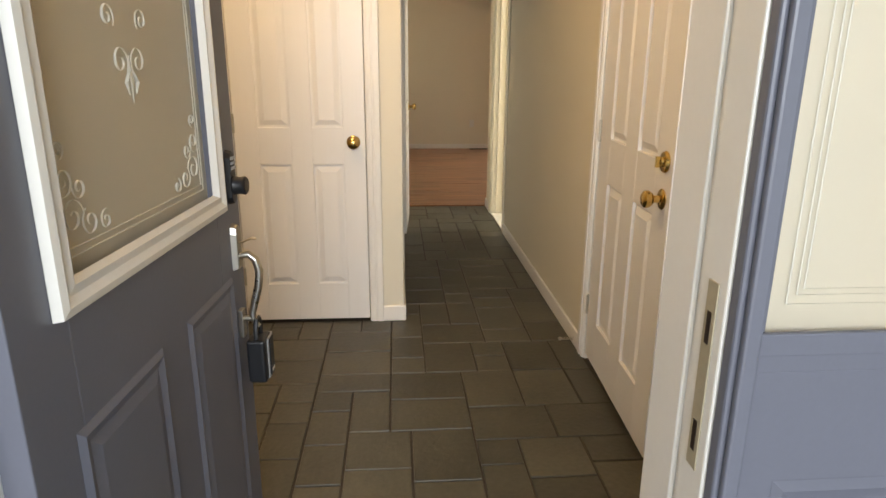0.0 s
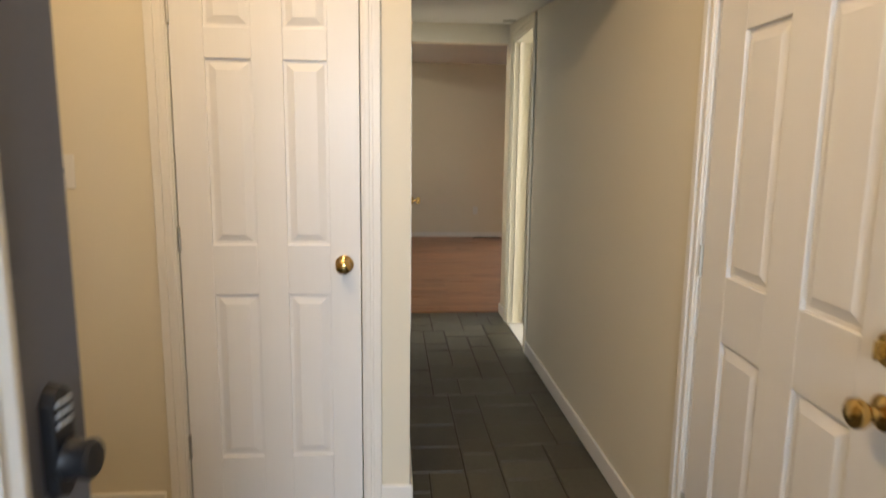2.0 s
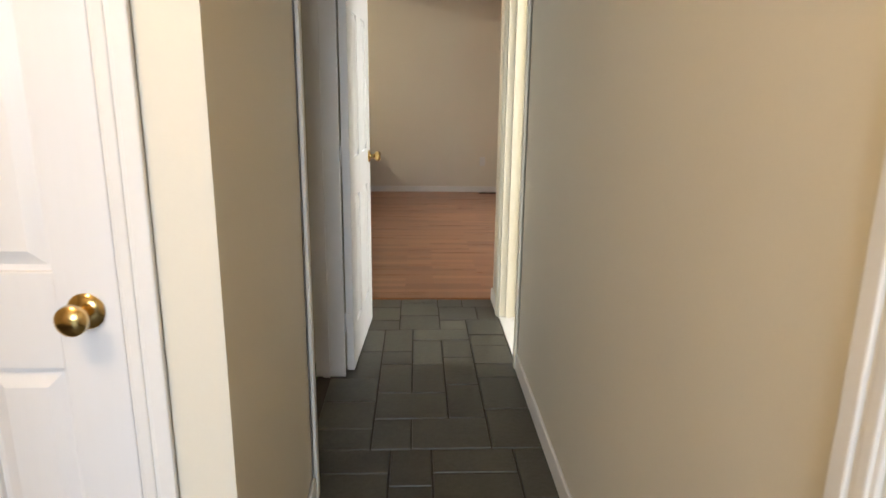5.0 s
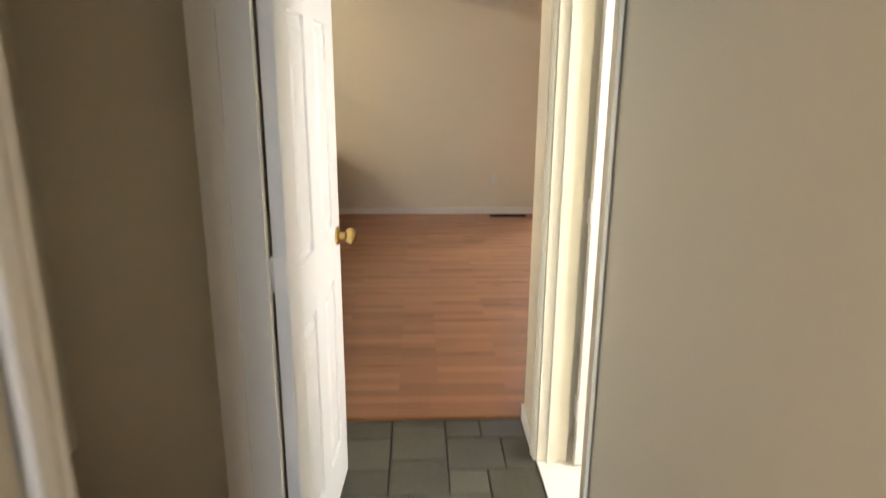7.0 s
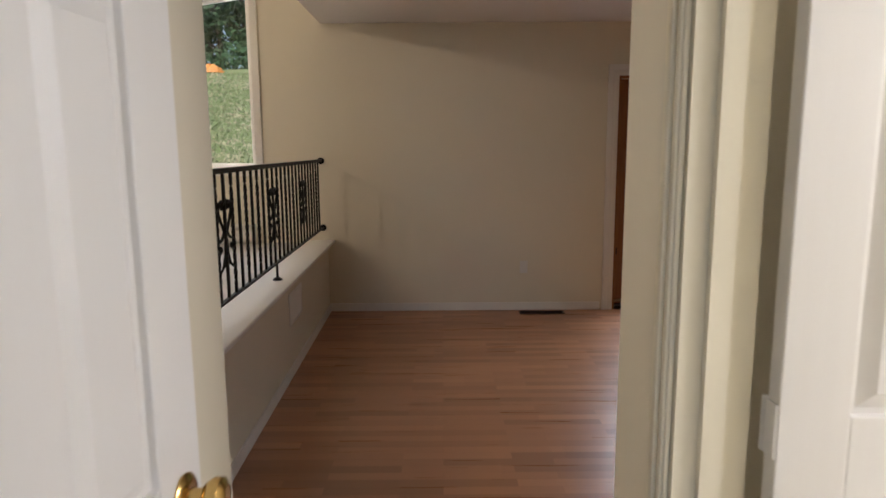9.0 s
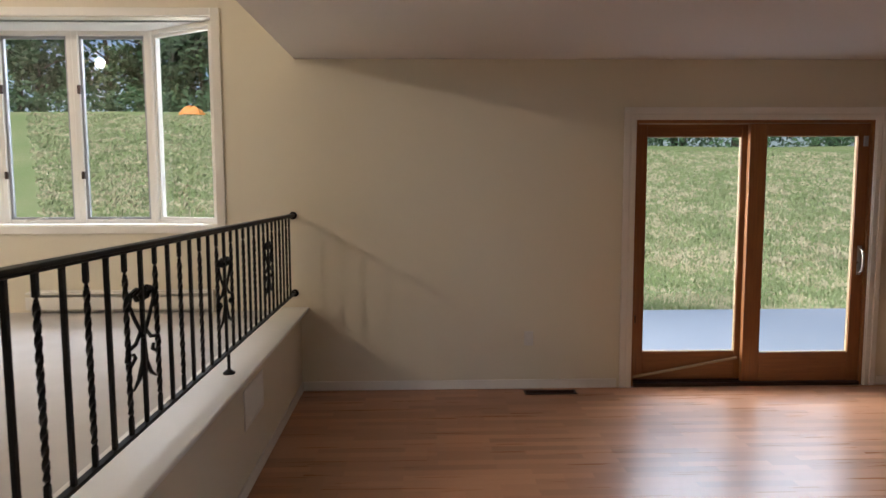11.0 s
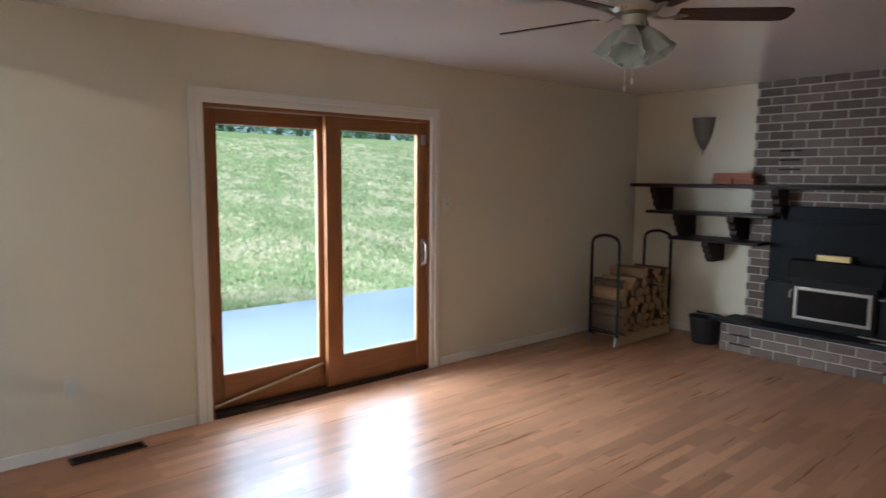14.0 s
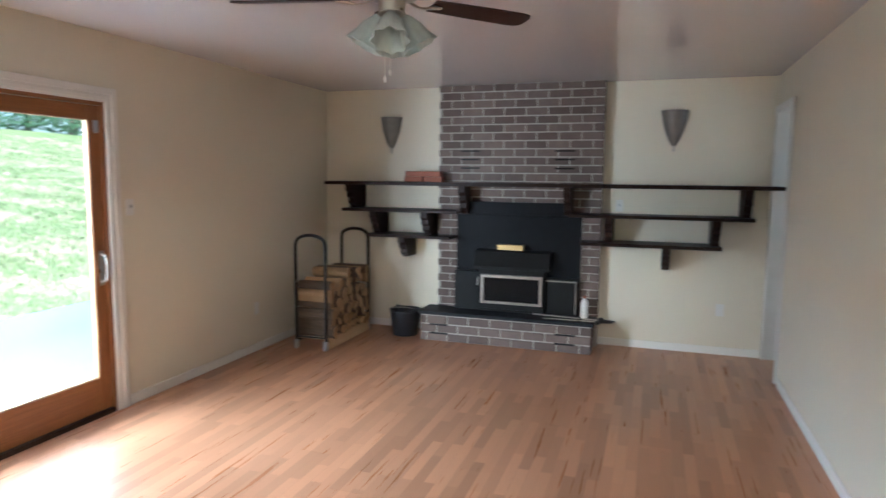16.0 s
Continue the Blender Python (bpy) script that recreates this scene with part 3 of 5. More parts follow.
def entry_door():
    root = empty("entry_door", pose(-0.455, 1.835, 0.01, 0, 0, 90 - 3.9))
    w, h, t = 0.91, 2.03, 0.044
    g0, g1, gz = 0.125, 0.745, 0.985
    # outside face is towards -y of the leaf
    panels = [(0.10, 0.395, 0.13, 0.775), (0.515, 0.81, 0.13, 0.775)]
    bm = bmesh.new()
    c = t / 2
    add_box(bm, 0, g0, -c, c, 0, h), add_box(bm, g1, w, -c, c, 0, h), add_box(bm, g0, g1, -c, c, 0, gz), add_box(bm, g0, g1, -c, c, 1.9, h)
    finish("leaf", bm, BLUEGREY, root, bevel=0.002)
    for x0, x1, z0, z1 in panels:
        bm = bmesh.new()
        for s in (-1, 1):
            rings = []
            for inset, d in ((0, 0.0005), (0.012, 0.007), (0.028, 0.002), (0.05, 0.006)):
                rings.append([bm.verts.new((x, s * (c + d), z)) for x, z in ((x0 + inset, z0 + inset), (x1 - inset, z0 + inset), (x1 - inset, z1 - inset), (x0 + inset, z1 - inset))])
            for a, b in zip(rings, rings[1:]):
                for q in range(4):
                    bm.faces.new((a[q], a[(q + 1) % 4], b[(q + 1) % 4], b[q]))
            bm.faces.new(rings[-1])
        finish("panel", bm, BLUEGREY, root)
    bm = bmesh.new()
    for s in (-1, 1):
        prof = ((-0.035, 0.001), (-0.033, 0.016), (-0.02, 0.019), (-0.008, 0.012), (0.006, 0.015), (0.012, 0.0))
        rings = []
        for o, d in prof:
            rings.append([bm.verts.new((x, s * (c + d), z)) for x, z in ((g0 + o, gz + o), (g1 - o, gz + o), (g1 - o, 1.9 - o), (g0 + o, 1.9 - o))])
        for a, b in zip(rings, rings[1:]):
            for q in range(4):
                bm.faces.new((a[q], a[(q + 1) % 4], b[(q + 1) % 4], b[q]))
    tagged(finish("lite_frame", bm, TRIM, root), "cream painted moulded glass frame")
    pane = boxes("pane", FROST, [(g0, g1, -0.006, 0.006, gz, 1.9)], root)
    pane.visible_shadow = False
    # clear and white etched ornaments: border lines and scrolls
    bm = bmesh.new()
    y = -0.0085
    for o in (0.03, 0.042):
        for a, b in (((g0 + o, gz + o), (g1 - o, gz + o)), ((g0 + o, 1.9 - o), (g1 - o, 1.9 - o)), ((g0 + o, gz + o), (g0 + o, 1.9 - o)), ((g1 - o, gz + o), (g1 - o, 1.9 - o))):
            add_tube(bm, [(a[0], y, a[1]), (b[0], y, b[1])], 0.0012, 4)

    def scroll(cx, cz, r, turn, sx=1, sz=1, turns=1.4):
        pts = []
        for k in range(22):
            a = turn + k / 21 * turns * 2 * math.pi
            rr = r * (1 - 0.8 * k / 21)
            pts.append((cx + sx * rr * math.cos(a), y, cz + sz * rr * math.sin(a)))
        add_tube(bm, pts, [0.0008 + 0.0015 * math.sin(math.pi * (k + 1) / 23) for k in range(22)], 5, 0.5)
    for sx, ox in ((1, g0), (-1, g1)):
        for sz, oz in ((1, gz), (-1, 1.9)):
            for dx, dz, r, tr in ((0.075, 0.085, 0.03, 0), (0.12, 0.07, 0.024, 2), (0.062, 0.14, 0.024, 4), (0.165, 0.062, 0.018, 1), (0.1, 0.125, 0.018, 3), (0.06, 0.185, 0.015, 5)):
                scroll(ox + sx * dx, oz + sz * dz, r, tr, sx, sz)
    mx = (g0 + g1) / 2
    for s in (-1, 1):
        for dz, dx, r in ((1.29, 0.032, 0.028), (1.36, 0.06, 0.022), (1.41, 0.03, 0.026), (1.47, 0.07, 0.03), (1.54, 0.035, 0.026)):
            scroll(mx + s * dx, dz, r, 2.4, s, -1)
        add_tube(bm, [(mx + s * 0.004, y, 1.275), (mx + s * 0.02, y, 1.255), (mx + s * 0.012, y, 1.235)], [0.003, 0.004, 0.001], 5, 0.5)
    add_tube(bm, [(mx, y, 1.30), (mx, y, 1.26), (mx, y, 1.22)], [0.002, 0.005, 0.001], 5, 0.5)
    tagged(finish("etching", bm, ETCH, root), "white etched scrolls on the frosted glass")
    # combination deadbolt
    kx = w - 0.065
    bm = bmesh.new()
    outline = [(-0.021, -0.05), (-0.012, -0.062), (0, -0.068), (0.012, -0.062), (0.021, -0.05), (0.021, 0.05), (0.012, 0.062), (0, 0.068), (-0.012, 0.062), (-0.021, 0.05)]
    lo = [bm.verts.new((kx + a, -c, 1.02 + b)) for a, b in outline]
    hi = [bm.verts.new((kx + a * 0.88, -c - 0.014, 1.02 + b * 0.94)) for a, b in outline]
    bm.faces.new(hi)
    for q in range(10):
        bm.faces.new((lo[q], lo[(q + 1) % 10], hi[(q + 1) % 10], hi[q]))
    finish("lock_plate", bm, BLACK, root, bevel=0.001)
    bm = bmesh.new()
    for rr in range(3):
        for cc in range(2):
            add_box(bm, kx - 0.014 + cc * 0.015, kx - 0.002 + cc * 0.015, -c - 0.018, -c - 0.014, 1.04 + rr * 0.012, 1.047 + rr * 0.012)
    finish("lock_buttons", bm, GREYPL, root, bevel=0.001)
    lathe("lock_knob", BLACK, [(0.022, 0), (0.024, 0.004), (0.021, 0.015), (0.023, 0.029), (0.019, 0.033), (0.002, 0.034)], Matrix.Translation((kx, -c - 0.013, 1.0)) @ Matrix.Rotation(radians(90), 4, "X"), root)
    # handle set: plate, thumb latch, curved grip, lower foot
    bm = bmesh.new()
    hz = 0.84
    outline = [(-0.02, -0.055), (0.02, -0.055), (0.02, 0.04), (0.014, 0.058), (0, 0.066), (-0.014, 0.058), (-0.02, 0.04)]
    lo = [bm.verts.new((kx + a, -c, hz + b)) for a, b in outline]
    hi = [bm.verts.new((kx + a * 0.86, -c - 0.015, hz + b * 0.93)) for a, b in outline]
    bm.faces.new(hi)
    for q in range(7):
        bm.faces.new((lo[q], lo[(q + 1) % 7], hi[(q + 1) % 7], hi[q]))
    finish("handle_plate", bm, NICKEL, root, bevel=0.002)
    bm = bmesh.new()
    add_tube(bm, [(kx, -c - 0.012, hz - 0.02), (kx, -c - 0.035, hz - 0.016), (kx, -c - 0.052, hz - 0.03), (kx, -c - 0.06, hz - 0.06), (kx, -c - 0.055, hz - 0.1), (kx, -c - 0.042, hz - 0.145),
                  (kx, -c - 0.034, hz - 0.175), (kx, -c - 0.038, hz - 0.2), (kx, -c - 0.05, hz - 0.212)], [0.009, 0.0095, 0.010, 0.0105, 0.0105, 0.010, 0.009, 0.008, 0.006], 12)
    finish("handle_grip", bm, NICKEL, root, smooth=True)
    bm = bmesh.new()
    add_tube(bm, [(kx, -c - 0.012, hz + 0.014), (kx, -c - 0.03, hz + 0.018), (kx, -c - 0.046, hz + 0.026), (kx, -c - 0.058, hz + 0.024)], [0.004, 0.006, 0.009, 0.006], 8, 0.4)
    finish("thumb_latch", bm, NICKEL, root, smooth=True)
    bm = bmesh.new()
    add_box(bm, kx - 0.014, kx + 0.014, -c - 0.012, -c, hz - 0.24, hz - 0.165)
    add_tube(bm, [(kx, -c - 0.005, hz - 0.19), (kx, -c - 0.038, hz - 0.19)], 0.008, 8)
    finish("handle_foot", bm, NICKEL, root, bevel=0.002)
    for z in (0.25, 1.0, 1.8):
        bm = bmesh.new()
        add_lathe(bm, [(0.007, -0.05), (0.007, 0.05)], Matrix.Translation((-0.003, c + 0.006, z)), 8)
        finish("hinge", bm, NICKEL, root, smooth=True)
    knob(root, Matrix.Translation((kx, c, hz)) @ Matrix.Rotation(radians(-90), 4, "X"), NICKEL)
    tagged(root, "grey-painted entry door with frosted etched glass, standing open", "door")
    # key safe hung on the grip
    box = empty("key_lock_box", root.matrix_world @ Matrix.Translation((kx, -c - 0.045, hz - 0.285)))
    bm = bmesh.new()
    add_tube(bm, [(-0.022, 0, 0.03), (-0.022, 0, 0.075), (-0.012, 0, 0.092), (0.012, 0, 0.092), (0.022, 0, 0.075), (0.022, 0, 0.03)], 0.0065, 8)
    finish("shackle", bm, BLACK, box, smooth=True)
    boxes("case", BLACK, [(-0.036, 0.036, -0.024, 0.024, -0.075, 0.045)], box, 0.008, 3)
    boxes("face_band", GREYPL, [(-0.012, 0.037, -0.0265, -0.0235, -0.072, 0.042), (0.030, 0.0385, -0.026, 0.010, -0.072, 0.042)], box, 0.001)
    boxes("face_plate", BLACK, [(-0.004, 0.03, -0.0295, -0.0262, -0.066, 0.036)], box, 0.0015)
    boxes("label_bar", WHITEPL, [(0.004, 0.026, -0.0303, -0.0293, -0.058, -0.05)], box)
    tagged(box, "black and grey key lock box hanging from the door handle", "lock box")


entry_door()
JX = 0.437
structure("jamb_front_door", TRIM, [(JX, JX + 0.03, 1.885, 1.985, -0.02, 2.1), (JX + 0.006, JX + 0.03, 1.86, 1.885, -0.02, 2.1), (JX - 0.004, JX + 0.03, 1.79, 1.86, -0.02, 2.1),
          (-0.52, -0.475, 1.79, 1.985, -0.02, 2.1), (-0.475, JX, 1.79, 1.985, 2.06, 2.1)], "white painted front door jamb with scuffs", "door jamb", bevel=0.003)
strike = empty("strike_plate", pose(JX - 0.0042, 1.821, 0.9075))
boxes("plate", WORNBRASS, [(-0.0023, 0.0, -0.013, 0.013, -0.1325, 0.1325)], strike, 0.0008)
# dark inlays on the plate paint the shade of its two latch holes
for z in (-0.085, 0.07):
    boxes("latch_hole", BRONZE, [(-0.003, -0.0024, -0.005, 0.005, z - 0.022, z + 0.022)], strike)
tagged(strike, "long worn brass strike plate on the door jamb", "strike plate")
structure("threshold_front", BRONZE, [(-0.475, JX, 1.76, 1.90, -0.06, 0.008)], "dark metal door sill", "threshold", bevel=0.004)
structure("mullion_front", BLUEGREY, [(JX - 0.002, JX + 0.03, 1.765, 1.788, -0.1, 2.14), (JX + 0.004, JX + 0.026, 1.752, 1.7645, -0.1, 2.14), (-0.56, -0.478, 1.745, 1.788, -0.1, 2.14), (-0.478, JX, 1.745, 1.788, 2.06, 2.14)],
          "blue-grey brick mould round the front door", "trim", bevel=0.004)


def sidelight():
    root = empty("sidelight", pose(0.469, 1.80, 0))
    w = 0.40
    bm = bmesh.new()
    add_box(bm, 0, w, -0.012, 0.03, 0.0, 0.93), add_box(bm, 0, 0.018, -0.012, 0.03, 0.93, 2.1), add_box(bm, w - 0.05, w, -0.012, 0.03, 0.93, 2.1)
    add_box(bm, -0.002, w + 0.002, -0.022, -0.012, 0.955, 0.985), add_box(bm, 0, w, -0.016, -0.012, 0.93, 0.955)
    finish("frame", bm, BLUEGREY, root, bevel=0.003)
    bm = bmesh.new()
    rings = []
    for inset, d in ((0, 0.0), (0.012, 0.008), (0.03, 0.002), (0.055, 0.007)):
        rings.append([bm.verts.new((x, -0.0125 - d, z)) for x, z in ((0.06 + inset, 0.12 + inset), (w - 0.09 - inset, 0.12 + inset), (w - 0.09 - inset, 0.77 - inset), (0.06 + inset, 0.77 - inset))])
    for a, b in zip(rings, rings[1:]):
        for q in range(4):
            bm.faces.new((a[q], a[(q + 1) % 4], b[(q + 1) % 4], b[q]))
    bm.faces.new(rings[-1])
    finish("panel", bm, BLUEGREY, root)
    pane = boxes("pane", FROST, [(0.018, w - 0.05, 0.004, 0.014, 0.93, 2.1)], root)
    pane.visible_shadow = False
    bm = bmesh.new()
    for o in (0.03, 0.042, 0.05):
        add_tube(bm, [(0.018 + o, 0.002, 2.08), (0.018 + o, 0.002, 0.985 + o), (w - 0.05 - o, 0.002, 0.985 + o), (w - 0.05 - o, 0.002, 2.08)], 0.0012, 4)
    finish("etching", bm, ETCH, root)
    tagged(root, "blue-grey sidelight with frosted glass beside the front door", "window")


sidelight()
structure("porch_floor", PATIO, [(-4, 4, -3.5, 1.76, -0.3, -0.12)], "grey concrete porch outside the front door", "porch")
# out-of-view slab, added to keep direct sun off the entrance
structure("porch_roof", BLUEGREY, [(-4, 4, -3.5, 1.76, 2.902, 3.0)], "unseen slab added over the front porch to shade the entrance", "roof")


def wall_plate(name, m, label, toggles=1, outlet=False):
    """Plate in x-z, facing -y."""
    root = empty(name, m)
    w = 0.07 + 0.045 * (toggles - 1)
    boxes("plate", WHITEPL, [(-w / 2, w / 2, -0.006, 0, -0.057, 0.057)], root, 0.003)
    for k in range(toggles):
        x = (k - (toggles - 1) / 2) * 0.045
        if outlet:
            boxes("socket", WHITEPL, [(x - 0.016, x + 0.016, -0.009, -0.006, 0.008, 0.036), (x - 0.016, x + 0.016, -0.009, -0.006, -0.036, -0.008)], root, 0.002)
        else:
            boxes("toggle", BRASS if toggles > 1 else GREYPL, [(x - 0.005, x + 0.005, -0.018, -0.006, -0.004, 0.016)], root, 0.002)
    return tagged(root, label, "outlet" if outlet else "light switch")


wall_plate("light_switch", pose(-1.10, Y_CLOSET - 0.001, 1.255), "white toggle light switch on the entry wall")
wall_plate("double_switch", pose(X_HALL_R - 0.001, 2.63, 1.25, 0, 0, -90), "white double toggle switch beside the door", 2)
wall_plate("power_outlet", pose(1.255, YF - 0.001, 0.40), "cream wall outlet above the baseboard", outlet=True)
wall_plate("power_outlet", pose(5.55, YF - 0.001, 0.40), "cream wall outlet above the baseboard", outlet=True)
wall_plate("power_outlet", pose(XE - 0.001, 7.41, 0.42, 0, 0, -90), "cream wall outlet above the baseboard", outlet=True)
wall_plate("shelf_switch", pose(XE - 0.001, 8.345, 1.365, 0, 0, -90), "cream wall plate above the stepped shelf")
wall_plate("patio_switch", pose(4.10, YF - 0.001, 1.39), "cream light switch beside the patio door")
tagged(boxes("wall_chime", PALEWOOD, [(-1.27, -1.14, Y_CLOSET - 0.045, Y_CLOSET - 0.001, 1.385, 1.55)], bevel=0.006), "brown wooden door chime box on the wall", "door chime")
bm = bmesh.new()
coil = [(X_HALL_R - 0.02 - 0.06 * k / 60, 3.86 + 0.006 * math.cos(k * 0.9), 0.045 + 0.006 * math.sin(k * 0.9)) for k in range(61)]
add_tube(bm, coil, 0.0015, 5)
add_lathe(bm, [(0.009, 0), (0.009, 0.012)], Matrix.Translation((X_HALL_R - 0.08, 3.86, 0.045)) @ Matrix.Rotation(radians(-90), 4, "Y"), 10)
tagged(finish("spring_door_stop", bm, NICKEL, smooth=True), "spring door stop on the baseboard", "door stop")
bm = bmesh.new()
add_lathe(bm, [(0.15, 0), (0.15, -0.02), (0.14, -0.05), (0.09, -0.085), (0.01, -0.1)], pose(-0.45, 3.1, 2.599), 24)
tagged(finish("ceiling_lamp", bm, OPAL, smooth=True), "frosted glass flush ceiling lamp in the entry", "ceiling lamp")

# ---- family room: patio door ----


def patio_door():
    root = empty("patio_door", pose(0, YF, 0))
    x0, x1, top = 2.055, 3.925, 2.085
    # frame
    bm = bmesh.new()
    add_box(bm, x0, x0 + 0.03, 0.0, 0.13, 0.0, top), add_box(bm, x1 - 0.03, x1, 0.0, 0.13, 0.0, top)
    finish("frame", bm, OAK, root, bevel=0.003)
    boxes("frame_head", OAKH, [(x0 + 0.03, x1 - 0.03, 0.0, 0.13, top - 0.028, top)], root, 0.003)
    boxes("sill_track", BRONZE, [(x0 + 0.03, x1 - 0.03, -0.01, 0.13, 0.0, 0.03), (x0 + 0.03, x1 - 0.03, 0.05, 0.06, 0.03, 0.045)], root, 0.003)

    def sash(name, a, b, d0, d1, ga, gb):
        sub = new(name)
        sub.parent = root
        bm = bmesh.new()
        add_box(bm, a, ga, d0, d1, 0.032, top - 0.03), add_box(bm, gb, b, d0, d1, 0.032, top - 0.03)
        finish("stile", bm, OAK, sub, bevel=0.004)
        boxes("rail", OAKH, [(ga, gb, d0 + 0.001, d1 - 0.001, 0.032, 0.262), (ga, gb, d0 + 0.001, d1 - 0.001, 1.96, top - 0.031)], sub, 0.004)
        bm = bmesh.new()
        m = (d0 + d1) / 2
        add_box(bm, ga, ga + 0.004, m - 0.012, m + 0.012, 0.262, 1.96), add_box(bm, gb - 0.004, gb, m - 0.012, m + 0.012, 0.262, 1.96)
        add_box(bm, ga, gb, m - 0.012, m + 0.012, 0.262, 0.268), add_box(bm, ga, gb, m - 0.012, m + 0.012, 1.956, 1.96)
        tagged(finish("glazing_bead", bm, PALEWOOD, sub), "pale wooden glazing bead")
        p = boxes("pane", CLEAR, [(ga, gb, m - 0.003, m + 0.003, 0.262, 1.96)], sub)
        p.visible_shadow = False
        return sub
    sash("fixed_sash", 2.086, 3.015, 0.075, 0.118, 2.178, 2.918)
    s = sash("sliding_sash", 2.955, 3.893, 0.015, 0.06, 3.09, 3.80)
    bm = bmesh.new()
    add_tube(bm, [(3.855, 0.014, 0.90), (3.855, -0.022, 0.915), (3.855, -0.034, 0.96), (3.855, -0.034, 1.03), (3.855, -0.022, 1.075), (3.855, 0.014, 1.09)], [0.008, 0.009, 0.009, 0.009, 0.009, 0.008], 10)
    add_box(bm, 3.838, 3.872, 0.010, 0.016, 0.88, 1.11)
    tagged(finish("pull_handle", bm, NICKEL, s, smooth=True), "pale metal pull handle")
    boxes("upper_latch", GREYPL, [(3.84, 3.875, 0.004, 0.016, 1.88, 1.96)], s, 0.003)
    boxes("lower_catch", BRONZE, [(2.09, 2.112, 0.05, 0.076, 0.50, 0.56)], root, 0.003)
    tagged(root, "varnished wood sliding patio door with two glass sashes, closed", "patio door")


patio_door()
tagged(tube("security_stick", PALEWOOD, [(2.095, YF + 0.05, 0.065), (2.93, YF + 0.055, 0.215)], 0.011), "pale wooden stick wedged slanting in the door track", "security stick")

# ---- bay window ----


def bay_window():
    root = empty("bay_window", pose(0, YF, 0))
    z0, z1, d = 1.295, 2.835, 0.45
    cs = [(-1.12, 0.1), (-1.75, d), (-2.98, d), (-3.62, 0.1)]
    bm = bmesh.new()
    # seat board and head board
    for za, zb in ((z0 - 0.04, z0), (z1 - 0.005, z1 + 0.04)):
        lo = [bm.verts.new((x, y + (0.06 if y == d else 0), za)) for x, y in cs]
        hi = [bm.verts.new((x, y + (0.06 if y == d else 0), zb)) for x, y in cs]
        bm.faces.new(lo), bm.faces.new(hi)
        for k in range(4):
            bm.faces.new((lo[k], lo[(k + 1) % 4], hi[(k + 1) % 4], hi[k]))
    finish("seat_and_head", bm, TRIM, root)
    boxes("apron", TRIM, [(-3.68, -1.06, -0.022, 0.0, z0 - 0.06, z0 - 0.002)], root, 0.004)

    def light(a, b, dark):
        """A framed casement between the plan points a and b."""
        v = Vector((b[0] - a[0], b[1] - a[1], 0))
        L = v.length
        m = Matrix.Translation((a[0], a[1], 0)) @ Matrix.Rotation(math.atan2(v.y, v.x), 4, "Z")
        sub = new("casement")
        sub.parent = root
        sub.matrix_local = m
        f = 0.045
        bm = bmesh.new()
        add_box(bm, 0, f, -0.035, 0.05, z0, z1), add_box(bm, L - f, L, -0.035, 0.05, z0, z1)
        add_box(bm, f, L - f, -0.03, 0.045, z0, z0 + 0.03), add_box(bm, f, L - f, -0.03, 0.045, z1 - 0.04, z1)
        finish("frame", bm, TRIM, sub, bevel=0.003)
        bm = bmesh.new()
        add_box(bm, f, f + 0.022, -0.012, 0.02, z0 + 0.03, z1 - 0.04), add_box(bm, L - f - 0.022, L - f, -0.012, 0.02, z0 + 0.03, z1 - 0.04)
        add_box(bm, f, L - f, -0.012, 0.02, z0 + 0.03, z0 + 0.05), add_box(bm, f, L - f, -0.012, 0.02, z1 - 0.062, z1 - 0.04)
        finish("sash", bm, GREYPL if dark else TRIM, sub, bevel=0.002)
        p = boxes("pane", CLEAR, [(f + 0.02, L - f - 0.02, 0.002, 0.007, z0 + 0.045, z1 - 0.05)], sub)
        p.visible_shadow = False
        if dark:
            boxes("latch", BRONZE, [(f - 0.012, f + 0.012, -0.05, -0.03, z0 + 0.36, z0 + 0.42), (f - 0.012, f + 0.012, -0.05, -0.03, z1 - 0.5, z1 - 0.43)], sub, 0.003)
            bm = bmesh.new()
            add_tube(bm, [(L * 0.55, -0.03, z0 + 0.035), (L * 0.55, -0.07, z0 + 0.05), (L * 0.45, -0.10, z0 + 0.03), (L * 0.36, -0.11, z0 + 0.022)], 0.006, 6)
            finish("crank", bm, NICKEL, sub, smooth=True)
    light((-1.75, d), (-1.12, 0.1), False)
    light((-2.365, d), (-1.75, d), True)
    light((-2.98, d), (-2.365, d), True)
    light((-3.62, 0.1), (-2.98, d), False)
    tagged(root, "white bay window with casements above a seat board", "window")


bay_window()
bm = bmesh.new()
for a0, a1, z0, z1 in ((-1.12, -1.055, 1.235, 2.895), (-3.685, -3.62, 1.235, 2.895), (-3.62, -1.12, 2.835, 2.895)):
    add_box(bm, a0, a1, YF - 0.018, YF - 0.001, z0, z1)
tagged(finish("trim_bay_window", bm, TRIM, bevel=0.004), "white casing round the bay window", "window casing", kind="structure")
pendant = empty("pendant_lamp", pose(-3.95, 8.3, 4.099))
lathe("ceiling_cap", BRASS, [(0.05, 0), (0.05, -0.02), (0.01, -0.03)], Matrix.Identity(4), pendant)
tube("cord", BLACK, [(0, 0, -0.02), (0, 0, -0.66)], 0.004, pendant)
lathe("socket", BRASS, [(0.02, -0.62), (0.026, -0.63), (0.026, -0.68), (0.02, -0.69)], Matrix.Identity(4), pendant)
tagged(pendant, "brass pendant lamp hanging in the raised room", "pendant lamp")


